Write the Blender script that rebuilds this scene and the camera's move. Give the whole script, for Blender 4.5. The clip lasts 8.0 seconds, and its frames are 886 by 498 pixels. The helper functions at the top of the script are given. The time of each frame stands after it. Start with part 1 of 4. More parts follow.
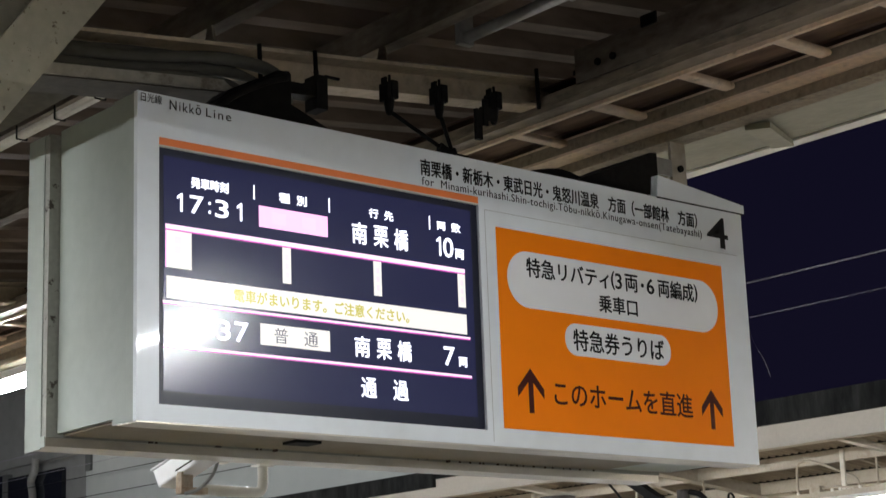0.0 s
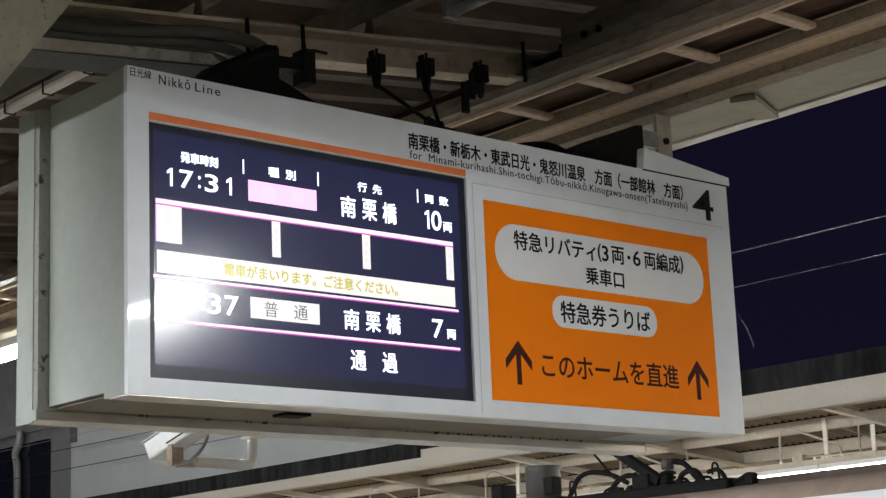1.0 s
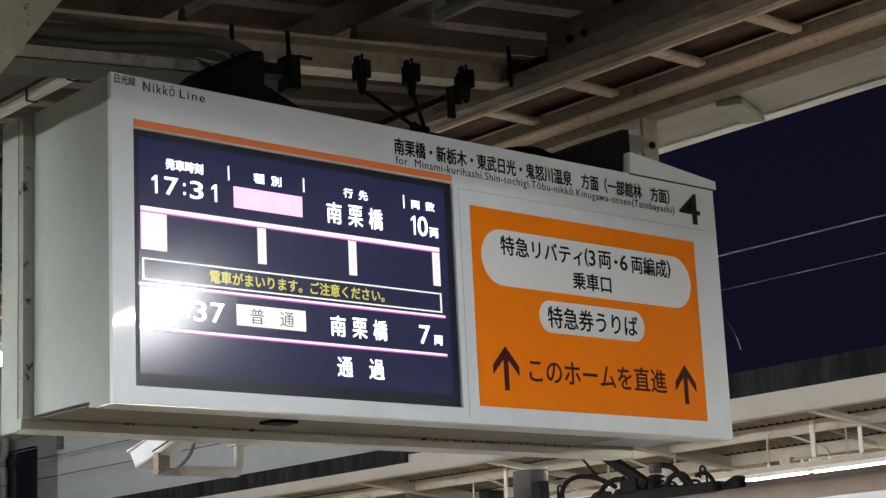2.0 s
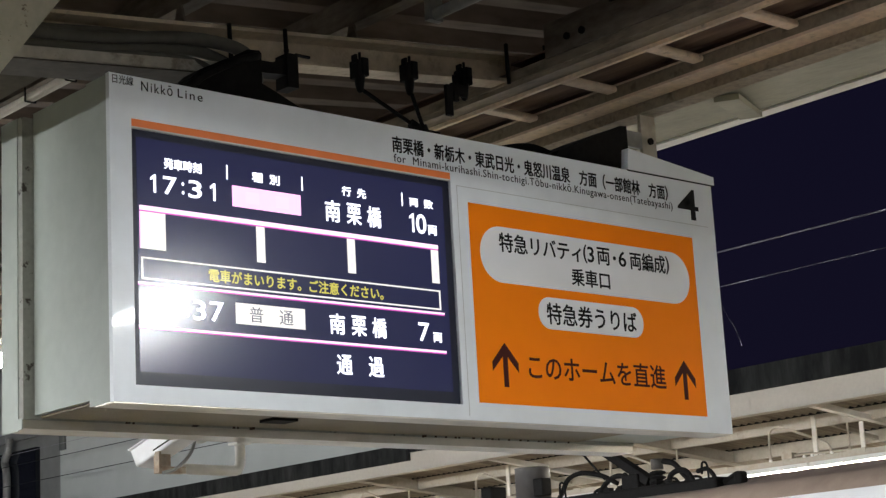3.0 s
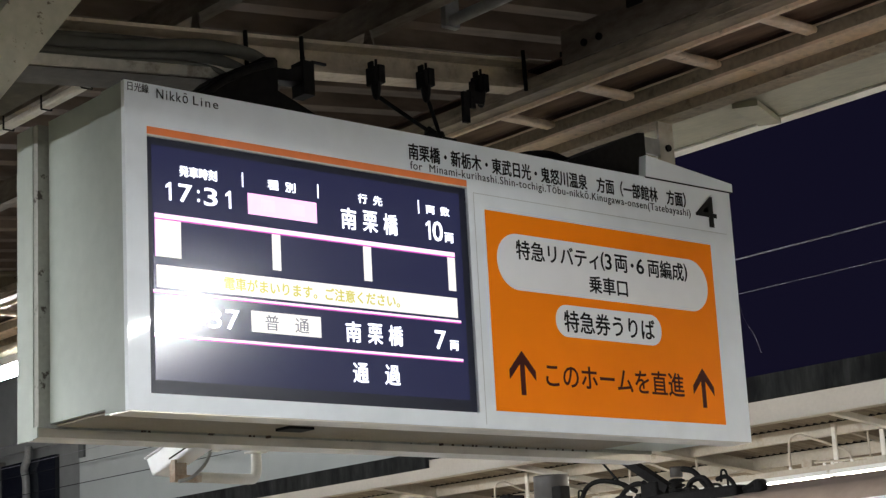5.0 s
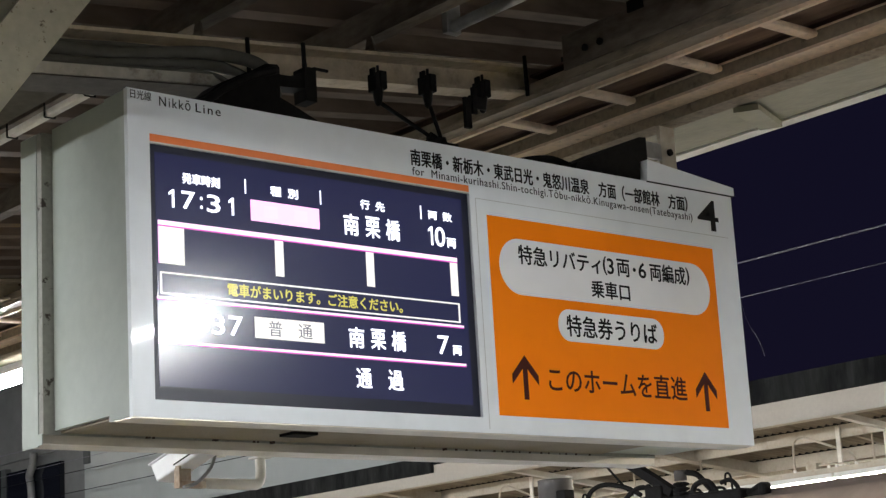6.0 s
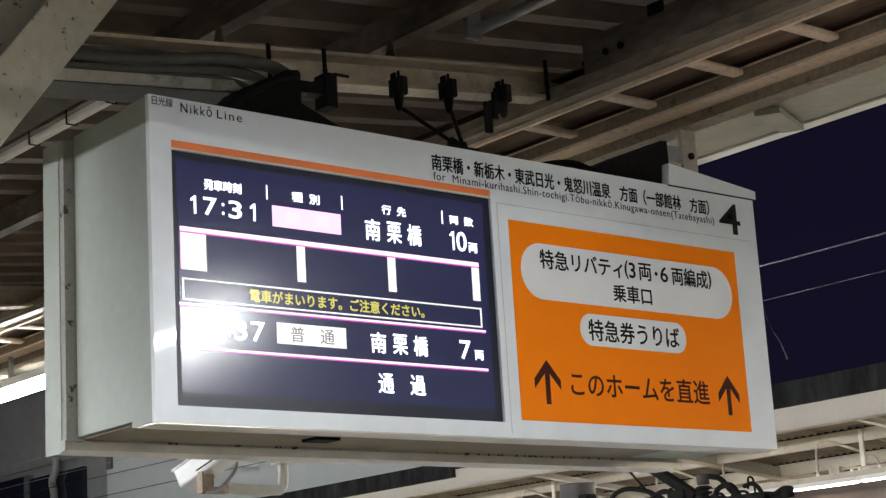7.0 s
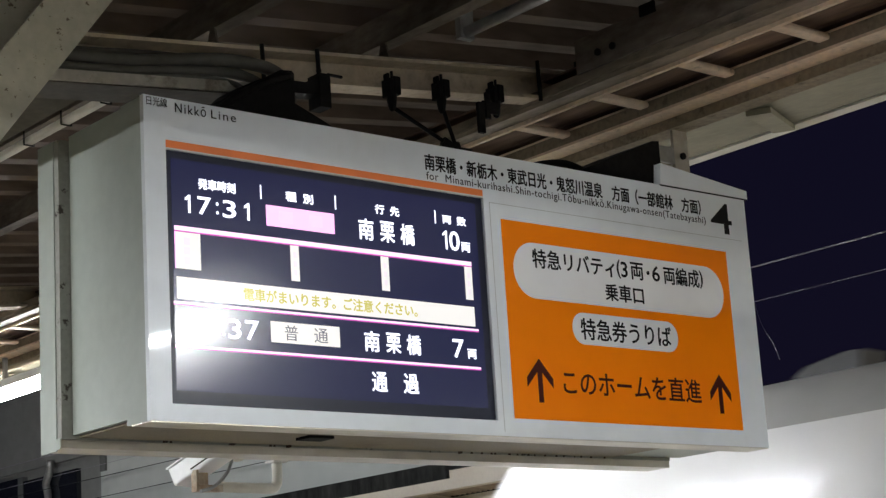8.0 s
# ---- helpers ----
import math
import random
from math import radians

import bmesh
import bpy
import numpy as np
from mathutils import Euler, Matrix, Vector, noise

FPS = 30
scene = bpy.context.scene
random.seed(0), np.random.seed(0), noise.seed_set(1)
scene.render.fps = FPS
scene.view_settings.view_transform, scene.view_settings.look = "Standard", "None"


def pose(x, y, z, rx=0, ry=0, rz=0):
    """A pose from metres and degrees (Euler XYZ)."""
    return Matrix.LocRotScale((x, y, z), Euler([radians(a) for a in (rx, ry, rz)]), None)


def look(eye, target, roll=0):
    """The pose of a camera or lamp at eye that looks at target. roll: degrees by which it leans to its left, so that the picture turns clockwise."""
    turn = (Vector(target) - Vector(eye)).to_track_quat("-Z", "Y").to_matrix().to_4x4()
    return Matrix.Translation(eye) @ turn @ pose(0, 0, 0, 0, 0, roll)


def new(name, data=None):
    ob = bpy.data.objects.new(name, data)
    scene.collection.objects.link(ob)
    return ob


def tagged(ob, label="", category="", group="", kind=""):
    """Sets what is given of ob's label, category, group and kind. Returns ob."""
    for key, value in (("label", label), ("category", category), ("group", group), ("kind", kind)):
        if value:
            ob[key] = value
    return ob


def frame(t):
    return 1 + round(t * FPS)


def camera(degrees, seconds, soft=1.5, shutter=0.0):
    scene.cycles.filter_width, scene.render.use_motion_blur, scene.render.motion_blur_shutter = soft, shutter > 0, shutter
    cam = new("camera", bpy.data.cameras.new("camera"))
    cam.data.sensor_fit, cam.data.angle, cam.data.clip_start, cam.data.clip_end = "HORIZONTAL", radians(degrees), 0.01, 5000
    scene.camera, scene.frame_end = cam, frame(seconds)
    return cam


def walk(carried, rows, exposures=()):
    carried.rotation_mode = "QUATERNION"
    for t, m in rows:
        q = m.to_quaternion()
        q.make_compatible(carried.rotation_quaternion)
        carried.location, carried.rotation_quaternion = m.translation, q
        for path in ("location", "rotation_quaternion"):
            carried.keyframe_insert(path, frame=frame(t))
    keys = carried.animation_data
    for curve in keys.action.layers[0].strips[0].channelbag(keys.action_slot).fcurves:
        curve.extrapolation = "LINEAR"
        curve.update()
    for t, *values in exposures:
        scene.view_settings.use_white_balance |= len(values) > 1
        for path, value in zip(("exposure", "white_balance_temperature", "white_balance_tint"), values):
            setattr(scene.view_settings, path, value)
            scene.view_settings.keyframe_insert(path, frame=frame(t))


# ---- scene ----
cam = camera(27.7, 8.0, soft=1.35, shutter=0.5)
PATH = [
    (0, (-2.411, -4.036, 1.646), (-1.14, -2.563, 2.108), -2.1),
    (0.5, (-2.444, -4.048, 1.645), (-1.161, -2.576, 2.078), -2.3),
    (1, (-2.446, -4.05, 1.648), (-1.156, -2.583, 2.077), -2.4),
    (1.5, (-2.435, -4.035, 1.657), (-1.139, -2.575, 2.089), -2.6),
    (3, (-2.436, -4.052, 1.651), (-1.136, -2.594, 2.082), -3.2),
    (3.5, (-2.425, -4.057, 1.647), (-1.136, -2.59, 2.08), -3.3),
    (4, (-2.426, -4.051, 1.65), (-1.142, -2.581, 2.086), -3.4),
    (4.5, (-2.412, -4.038, 1.657), (-1.13, -2.568, 2.096), -3.1),
    (6, (-2.423, -4.057, 1.655), (-1.144, -2.585, 2.1), -3.4),
    (6.5, (-2.418, -4.064, 1.648), (-1.154, -2.581, 2.099), -3.6),
    (7, (-2.425, -4.056, 1.657), (-1.164, -2.57, 2.108), -3.5),
    (7.5, (-2.425, -4.044, 1.662), (-1.161, -2.562, 2.115), -3.1),
    (8, (-2.442, -4.079, 1.641), (-1.176, -2.598, 2.094), -3.6),
]
walk(cam, [(t, look(eye, target, roll)) for t, eye, target, roll in PATH],
     exposures=[(0.0, -0.01), (1.5, -0.03), (3.0, 0.07), (6.5, 0.13), (7.5, 0.19), (7.7, 0.29), (8.0, -0.07)])

# ---- world, light and exposure ----
world = bpy.data.worlds.new("night_sky")
scene.world = world
world.use_nodes = True
wn = world.node_tree
wbg = wn.nodes["Background"]
wtc = wn.nodes.new("ShaderNodeTexCoord")
wsep = wn.nodes.new("ShaderNodeSeparateXYZ")
wramp = wn.nodes.new("ShaderNodeValToRGB")
wn.links.new(wtc.outputs["Generated"], wsep.inputs[0])
wn.links.new(wsep.outputs["Z"], wramp.inputs["Fac"])
wn.links.new(wramp.outputs["Color"], wbg.inputs["Color"])
wramp.color_ramp.elements[0].position = 0.0
wramp.color_ramp.elements[0].color = (0.0062, 0.0054, 0.0155, 1)
wramp.color_ramp.elements[1].position = 0.6
wramp.color_ramp.elements[1].color = (0.0034, 0.0030, 0.0105, 1)
wbg.inputs["Strength"].default_value = 1.0

TUBE_X, TUBE_Z = 2.30, 3.36      # the lamp run over the platform's edge


# ---- materials ----
MATS = {}


def material(name, base, rough=0.5, metal=0.0, grain=0.0, scale=30.0, stain=None, stain_amount=0.0, stain_scale=2.5, stain_from=0.48, stain_to=0.75,
             bump=0.0, coat=0.0, coat_rough=0.05, spec=0.5, glow=None, glow_strength=1.0, stretch=(1, 1, 1)):
    """A painted or raw surface: fine grain and larger stains over a base colour, with a little relief."""
    if name in MATS:
        return MATS[name]
    m = bpy.data.materials.new(name)
    m.use_nodes = True
    nt = m.node_tree
    b = nt.nodes["Principled BSDF"]
    b.inputs["Base Color"].default_value = (*base, 1)
    b.inputs["Roughness"].default_value = rough
    b.inputs["Metallic"].default_value = metal
    b.inputs["Specular IOR Level"].default_value = spec
    b.inputs["Coat Weight"].default_value = coat
    b.inputs["Coat Roughness"].default_value = coat_rough
    if glow:
        b.inputs["Emission Color"].default_value = (*glow, 1)
        b.inputs["Emission Strength"].default_value = glow_strength
    if grain or stain_amount or bump:
        tc = nt.nodes.new("ShaderNodeTexCoord")
        mp = nt.nodes.new("ShaderNodeMapping")
        mp.inputs["Scale"].default_value = stretch
        nt.links.new(tc.outputs["Object"], mp.inputs["Vector"])
        fine = nt.nodes.new("ShaderNodeTexNoise")
        fine.inputs["Scale"].default_value = scale
        fine.inputs["Detail"].default_value = 5
        nt.links.new(mp.outputs["Vector"], fine.inputs["Vector"])
        big = nt.nodes.new("ShaderNodeTexNoise")
        big.inputs["Scale"].default_value = stain_scale
        big.inputs["Detail"].default_value = 8
        big.inputs["Roughness"].default_value = 0.65
        nt.links.new(mp.outputs["Vector"], big.inputs["Vector"])
        ramp = nt.nodes.new("ShaderNodeMapRange")
        ramp.inputs["From Min"].default_value, ramp.inputs["From Max"].default_value = stain_from, stain_to
        ramp.inputs["To Min"].default_value, ramp.inputs["To Max"].default_value = 0.0, stain_amount
        nt.links.new(big.outputs["Fac"], ramp.inputs["Value"])
        mix = nt.nodes.new("ShaderNodeMix")
        mix.data_type = "RGBA"
        mix.inputs["A"].default_value = (*base, 1)
        mix.inputs["B"].default_value = (*(stain or base), 1)
        nt.links.new(ramp.outputs["Result"], mix.inputs["Factor"])
        val = nt.nodes.new("ShaderNodeMapRange")
        val.inputs["From Min"].default_value, val.inputs["From Max"].default_value = 0.3, 0.7
        val.inputs["To Min"].default_value, val.inputs["To Max"].default_value = 1 - grain, 1 + grain * 0.6
        nt.links.new(fine.outputs["Fac"], val.inputs["Value"])
        mul = nt.nodes.new("ShaderNodeVectorMath")
        mul.operation = "SCALE"
        nt.links.new(mix.outputs["Result"], mul.inputs[0])
        nt.links.new(val.outputs["Result"], mul.inputs["Scale"])
        nt.links.new(mul.outputs["Vector"], b.inputs["Base Color"])
        rr = nt.nodes.new("ShaderNodeMapRange")
        rr.inputs["To Min"].default_value, rr.inputs["To Max"].default_value = max(rough - 0.08, 0.02), min(rough + 0.12, 1)
        nt.links.new(big.outputs["Fac"], rr.inputs["Value"])
        nt.links.new(rr.outputs["Result"], b.inputs["Roughness"])
        if bump:
            bp = nt.nodes.new("ShaderNodeBump")
            bp.inputs["Strength"].default_value = bump
            bp.inputs["Distance"].default_value = 0.002
            nt.links.new(fine.outputs["Fac"], bp.inputs["Height"])
            nt.links.new(bp.outputs["Normal"], b.inputs["Normal"])
    MATS[name] = m
    return m


def glowing(name, colour, strength):
    return material(name, (0.02, 0.02, 0.02), rough=0.42, spec=0.5, coat=1.0, coat_rough=0.14, glow=colour, glow_strength=strength)


PANEL = material("white_coated_steel", (0.815, 0.857, 0.88), rough=0.38, grain=0.03, scale=14, stain=(0.5, 0.5, 0.45),
                 stain_amount=0.25, stain_scale=1.6, coat=0.55, coat_rough=0.04, bump=0.03)
# White casing steel, toned down here for the dimmer light on the side.
SIDE = material("side_dimmed_white_steel", (0.36, 0.395, 0.345), rough=0.5, grain=0.05, scale=22, stain=(0.31, 0.32, 0.26),
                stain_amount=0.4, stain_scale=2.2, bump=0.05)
UNDER = material("grimy_perforated_steel", (0.21, 0.172, 0.11), rough=0.55, grain=0.3, scale=160, stain=(0.16, 0.115, 0.07),
                 stain_amount=0.8, stain_scale=5, bump=0.3)
POLISHED = material("polished_steel_lip", (0.60, 0.56, 0.47), rough=0.36, metal=0.85, grain=0.08, scale=9, stain=(0.3, 0.27, 0.2),
                    stain_amount=0.4, stain_scale=6, stretch=(1, 3, 1))
RUST = material("chipped_rusty_steel", (0.30, 0.30, 0.26), rough=0.6, grain=0.12, scale=60, stain=(0.035, 0.022, 0.015),
                stain_amount=0.95, stain_scale=16, stain_from=0.60, stain_to=0.64, bump=0.2)
ORANGE = material("orange_film", (1.0, 0.240, 0.0005), rough=0.5, spec=0.08, grain=0.03, scale=8, stain=(0.93, 0.215, 0.001), stain_amount=0.3)
STRIPE = material("orange_stripe_film", (0.88, 0.21, 0.035), rough=0.4, grain=0.05, scale=20)
WHITE_FILM = material("white_film", (0.84, 0.84, 0.84), rough=0.42, grain=0.02, scale=12)
INK = material("black_ink", (0.006, 0.006, 0.006), rough=0.6, spec=0.12)
BROWN_INK = material("dark_brown_ink", (0.055, 0.007, 0.004), rough=0.6, spec=0.12)
GREY_INK = material("grey_ink", (0.50, 0.51, 0.50), rough=0.5)
BEZEL = material("black_bezel", (0.008, 0.010, 0.026), rough=0.35, grain=0.1, scale=20, spec=0.3)
GLASS = material("display_glass", (0.010, 0.011, 0.016), rough=0.42, grain=0.06, scale=6, spec=0.18, coat=1.0, coat_rough=0.16,
                 glow=(0.0080, 0.0096, 0.048), glow_strength=1.0)
LIT_WHITE = glowing("lit_white", (0.86, 0.88, 1.0), 2.2)
LIT_CREAM = glowing("lit_cream", (1.0, 0.97, 0.93), 1.05)
LIT_PINK = glowing("lit_pink", (1.0, 0.50, 0.88), 1.55)
LIT_PALE_PINK = glowing("lit_pale_pink", (1.0, 0.70, 0.93), 1.5)
LIT_MAGENTA = glowing("lit_magenta", (0.75, 0.08, 0.55), 1.0)
LIT_YELLOW = glowing("lit_yellow", (0.62, 0.56, 0.08), 1.05)
LIT_SHADE = glowing("lit_dark_letter", (0.10, 0.10, 0.14), 1.0)
LIT_FAINT = glowing("lit_faint_letter", (0.93, 0.86, 0.93), 1.05)
LIT_PINK_WORD = glowing("lit_pink_word", (1.0, 0.525, 0.89), 1.55)
BEAM = material("cream_painted_beam", (0.54, 0.455, 0.335), rough=0.7, spec=0.25, grain=0.16, scale=30, stain=(0.20, 0.145, 0.09),
                stain_amount=0.6, stain_scale=16, stain_from=0.55, stain_to=0.72, bump=0.15)
# Upright beam faces, toned darker than the lit cream flange to show shade.
SHADE_OLIVE = material("shade_toned_olive_paint", (0.27, 0.222, 0.155), rough=0.75, spec=0.2, grain=0.2, scale=45, stain=(0.12, 0.09, 0.06),
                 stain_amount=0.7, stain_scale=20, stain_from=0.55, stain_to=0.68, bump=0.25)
EDGE_BEAM = material("warm_cream_beam", (0.76, 0.595, 0.43), rough=0.55, grain=0.14, scale=40, stain=(0.25, 0.18, 0.12),
                stain_amount=0.6, stain_scale=30, stain_from=0.60, stain_to=0.70, bump=0.15)
ARM = material("speckled_cream_beam", (0.47, 0.44, 0.33), rough=0.55, grain=0.10, scale=34, stain=(0.10, 0.065, 0.035),
               stain_amount=0.9, stain_scale=38, stain_from=0.61, stain_to=0.66, bump=0.15)
GREY_STEEL = material("grey_galvanised_steel", (0.30, 0.30, 0.28), rough=0.5, metal=0.2, grain=0.12, scale=40,
                      stain=(0.13, 0.11, 0.09), stain_amount=0.6, stain_scale=4, bump=0.1)
TRAY = material("dusty_tray_paint", (0.46, 0.43, 0.36), rough=0.75, spec=0.2, grain=0.15, scale=30, stain=(0.13, 0.10, 0.07), stain_amount=0.7,
                stain_scale=14, stain_from=0.52, stain_to=0.66, bump=0.15)
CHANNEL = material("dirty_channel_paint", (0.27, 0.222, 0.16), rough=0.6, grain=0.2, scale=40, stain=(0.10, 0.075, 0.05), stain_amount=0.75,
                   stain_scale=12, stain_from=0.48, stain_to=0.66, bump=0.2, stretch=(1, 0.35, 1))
SPECK = material("rust_speck", (0.05, 0.028, 0.016), rough=0.8, grain=0.3, scale=60)
TROUGH = material("dull_trough_paint", (0.10, 0.09, 0.072), rough=0.85, spec=0.08, grain=0.15, scale=30, stain=(0.07, 0.06, 0.05), stain_amount=0.6,
                  stain_scale=6)
ROOF = material("sooty_roof_deck", (0.128, 0.097, 0.077), rough=0.8, spec=0.12, grain=0.28, scale=24, stain=(0.06, 0.044, 0.036),
                stain_amount=0.8, stain_scale=3.0, bump=0.25, stretch=(0.3, 1, 1))
CABLE = material("grey_cable_sheath", (0.105, 0.102, 0.086), rough=0.75, spec=0.15, grain=0.12, scale=30)
BLACK = material("black_fitting", (0.007, 0.0064, 0.006), rough=0.75, grain=0.4, scale=40, spec=0.12, bump=0.3)
EAVE = material("greenish_grey_eave_paint", (0.20, 0.19, 0.128), rough=0.75, spec=0.15, grain=0.1, scale=25, stain=(0.145, 0.135, 0.095),
                stain_amount=0.6, stain_scale=4, bump=0.08)
WHITE_PAINT = material("white_painted_steel", (0.72, 0.70, 0.63), rough=0.5, grain=0.05, scale=25, stain=(0.36, 0.29, 0.19),
                       stain_amount=0.5, stain_scale=3, bump=0.05)
TUBE_WARM = material("lit_warm_tube", (0.8, 0.8, 0.8), rough=0.4, glow=(1.0, 0.91, 0.77), glow_strength=275)
TUBE_WIDE = material("lit_wide_tube", (0.8, 0.8, 0.8), rough=0.4, glow=(0.975, 1.0, 1.035), glow_strength=190)
TUBE = material("lit_tube", (0.8, 0.8, 0.8), rough=0.4, glow=(0.975, 1.0, 1.035), glow_strength=440)
HOUSING = material("white_lamp_housing", (0.7, 0.7, 0.66), rough=0.45, grain=0.05, scale=20)
CAM_WHITE = material("white_plastic", (0.95, 0.95, 0.94), rough=0.35, grain=0.03, scale=30)
CAM_LENS = material("lens_glass", (0.01, 0.01, 0.012), rough=0.08)
RUST_BROWN = material("rust_stained_bracket", (0.46, 0.38, 0.28), rough=0.6, grain=0.2, scale=60, stain=(0.24, 0.11, 0.05),
                      stain_amount=0.8, stain_scale=20)
OPP_DECK = material("pale_corrugated_sheet", (0.25, 0.21, 0.155), rough=0.6, grain=0.2, scale=20, stain=(0.10, 0.07, 0.045),
                    stain_amount=0.75, stain_scale=6, stain_from=0.46, stain_to=0.68, stretch=(0.15, 1, 1))
GUTTER_AND_GAP_BLACK = material("weathered_gutter_and_gap_black", (0.011, 0.0115, 0.012), rough=0.9, spec=0.06, grain=0.25, scale=14, stain=(0.042, 0.044, 0.042),
                stain_amount=1.0, stain_scale=5.0, stain_from=0.40, stain_to=0.70, stretch=(1, 1, 0.22))
FASCIA = material("cream_fascia_paint", (0.47, 0.435, 0.37), rough=0.6, grain=0.04, scale=30, stain=(0.42, 0.37, 0.30), stain_amount=0.3,
                  stain_scale=1.2, bump=0.05)
OPP_WHITE = material("weathered_white_steel", (0.43, 0.39, 0.315), rough=0.55, grain=0.08, scale=30, stain=(0.26, 0.20, 0.13),
                     stain_amount=0.6, stain_scale=6, stain_from=0.54, stain_to=0.70, bump=0.08)
CONCRETE = material("platform_asphalt", (0.21, 0.20, 0.185), rough=0.85, grain=0.15, scale=30, stain=(0.15, 0.143, 0.135),
                    stain_amount=0.6, stain_scale=0.8, bump=0.3)
BALLAST = material("track_ballast", (0.14, 0.12, 0.10), rough=0.95, grain=0.5, scale=22, bump=0.9)
RAIL = material("rail_steel", (0.25, 0.2, 0.17), rough=0.4, metal=0.8, grain=0.15, scale=20)
WALLGREY = material("grey_render", (0.43, 0.45, 0.425), rough=0.8, grain=0.05, scale=4, stain=(0.35, 0.365, 0.34), stain_amount=0.5,
                    stain_scale=0.5)
# Dirty steel of the upper beams, darkened for the shade above the lamps.
SHADE_DARK_STEEL = material("shade_dark_purlin_paint", (0.17, 0.142, 0.11), rough=0.8, spec=0.12, grain=0.25, scale=40, stain=(0.07, 0.055, 0.045), stain_amount=0.8,
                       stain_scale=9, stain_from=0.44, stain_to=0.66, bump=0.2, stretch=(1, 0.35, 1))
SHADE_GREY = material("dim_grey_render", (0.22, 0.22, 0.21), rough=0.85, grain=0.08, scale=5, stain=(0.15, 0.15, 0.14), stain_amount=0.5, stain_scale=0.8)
DARKWALL = material("dark_render", (0.10, 0.105, 0.10), rough=0.8, grain=0.15, scale=3)
WINDOW = material("dark_window_glass", (0.012, 0.014, 0.018), rough=0.1)
TRAIN_WHITE = material("white_train_paint", (0.93, 0.93, 0.93), rough=0.30, grain=0.02, scale=3, spec=0.9, coat=1.0, coat_rough=0.16)
TRAIN_ROOF = material("silver_grey_train_roof", (0.42, 0.42, 0.41), rough=0.42, grain=0.05, scale=6, stain=(0.33, 0.33, 0.32), stain_amount=0.4)
TRAIN_BROWN = material("sooty_train_roof", (0.30, 0.225, 0.175), rough=0.65, grain=0.12, scale=8, stain=(0.20, 0.15, 0.12), stain_amount=0.5)
TRAIN_BAND = material("blue_train_band", (0.03, 0.08, 0.24), rough=0.35, grain=0.03, scale=5)
RUBBER = material("black_rubber", (0.02, 0.02, 0.02), rough=0.7)
YELLOW_TILE = material("yellow_tactile_tile", (0.62, 0.42, 0.05), rough=0.7, grain=0.15, scale=20)
DRUM = material("dull_grey_drum", (0.045, 0.04, 0.036), rough=0.6, grain=0.15, scale=20, stain=(0.07, 0.06, 0.055), stain_amount=0.6)
BOARD = material("dark_brown_boards", (0.20, 0.138, 0.100), rough=0.8, spec=0.15, grain=0.45, scale=18, stain=(0.06, 0.043, 0.036), stain_amount=0.7,
                 stain_scale=5, stretch=(1, 0.15, 1))
WIRE = material("overhead_wire_copper", (0.24, 0.225, 0.25), rough=0.35, metal=0.6)


# ---- building blocks ----
def box(bm, x0, x1, y0, y1, z0, z1, bevel=0.0):
    vs = [bm.verts.new((x, y, z)) for x in (x0, x1) for y in (y0, y1) for z in (z0, z1)]
    fs = [(0, 1, 3, 2), (4, 6, 7, 5), (0, 4, 5, 1), (2, 3, 7, 6), (0, 2, 6, 4), (1, 5, 7, 3)]
    faces = [bm.faces.new([vs[i] for i in f]) for f in fs]
    if bevel:
        edges = list({e for f in faces for e in f.edges})
        bmesh.ops.bevel(bm, geom=edges, offset=bevel, segments=2, affect="EDGES", profile=0.5)
    return bm


def boxes(*items, bevel=0.0):
    bm = bmesh.new()
    for it in items:
        box(bm, *it, bevel=bevel)
    return bm


def bar(bm, a, b, w, h, up=(0, 0, 1)):
    """A rectangular bar from a to b, w wide and h deep."""
    a, b = Vector(a), Vector(b)
    d = (b - a).normalized()
    s = d.cross(Vector(up))
    s = s.normalized() if s.length > 1e-6 else Vector((1, 0, 0))
    u = s.cross(d).normalized()
    vs = [bm.verts.new(p + s * i * w / 2 + u * j * h / 2) for p in (a, b) for i, j in ((-1, -1), (1, -1), (1, 1), (-1, 1))]
    for f in ((3, 2, 1, 0), (4, 5, 6, 7), (0, 1, 5, 4), (1, 2, 6, 5), (2, 3, 7, 6), (3, 0, 4, 7)):
        bm.faces.new([vs[i] for i in f])
    return bm


def pipe(bm, pts, r, n=10):
    """A round pipe swept along a line of points, closed at both ends."""
    pts = [Vector(p) for p in pts]
    rings, last = [], None
    for i, p in enumerate(pts):
        d = (pts[min(i + 1, len(pts) - 1)] - pts[max(i - 1, 0)]).normalized()
        ref = last if last else (Vector((0, 0, 1)) if abs(d.z) < 0.9 else Vector((1, 0, 0)))
        s = d.cross(ref).normalized()
        u = s.cross(d).normalized()
        last = u
        rings.append([bm.verts.new(p + (s * math.cos(k * math.tau / n) + u * math.sin(k * math.tau / n)) * r) for k in range(n)])
    for a, b in zip(rings, rings[1:]):
        for k in range(n):
            f = bm.faces.new((a[k], a[(k + 1) % n], b[(k + 1) % n], b[k]))
            f.smooth = True
    bm.faces.new(rings[0][::-1])
    bm.faces.new(rings[-1])
    return bm


def lathe(bm, x, y, rings, n=14):
    """A turned upright shape from rings of (height, radius)."""
    loops = [[bm.verts.new((x + r * math.cos(k * math.tau / n), y + r * math.sin(k * math.tau / n), z)) for k in range(n)] for z, r in rings]
    for a, b in zip(loops, loops[1:]):
        for k in range(n):
            bm.faces.new((a[k], a[(k + 1) % n], b[(k + 1) % n], b[k]))
    bm.faces.new(loops[0][::-1])
    bm.faces.new(loops[-1])
    return bm


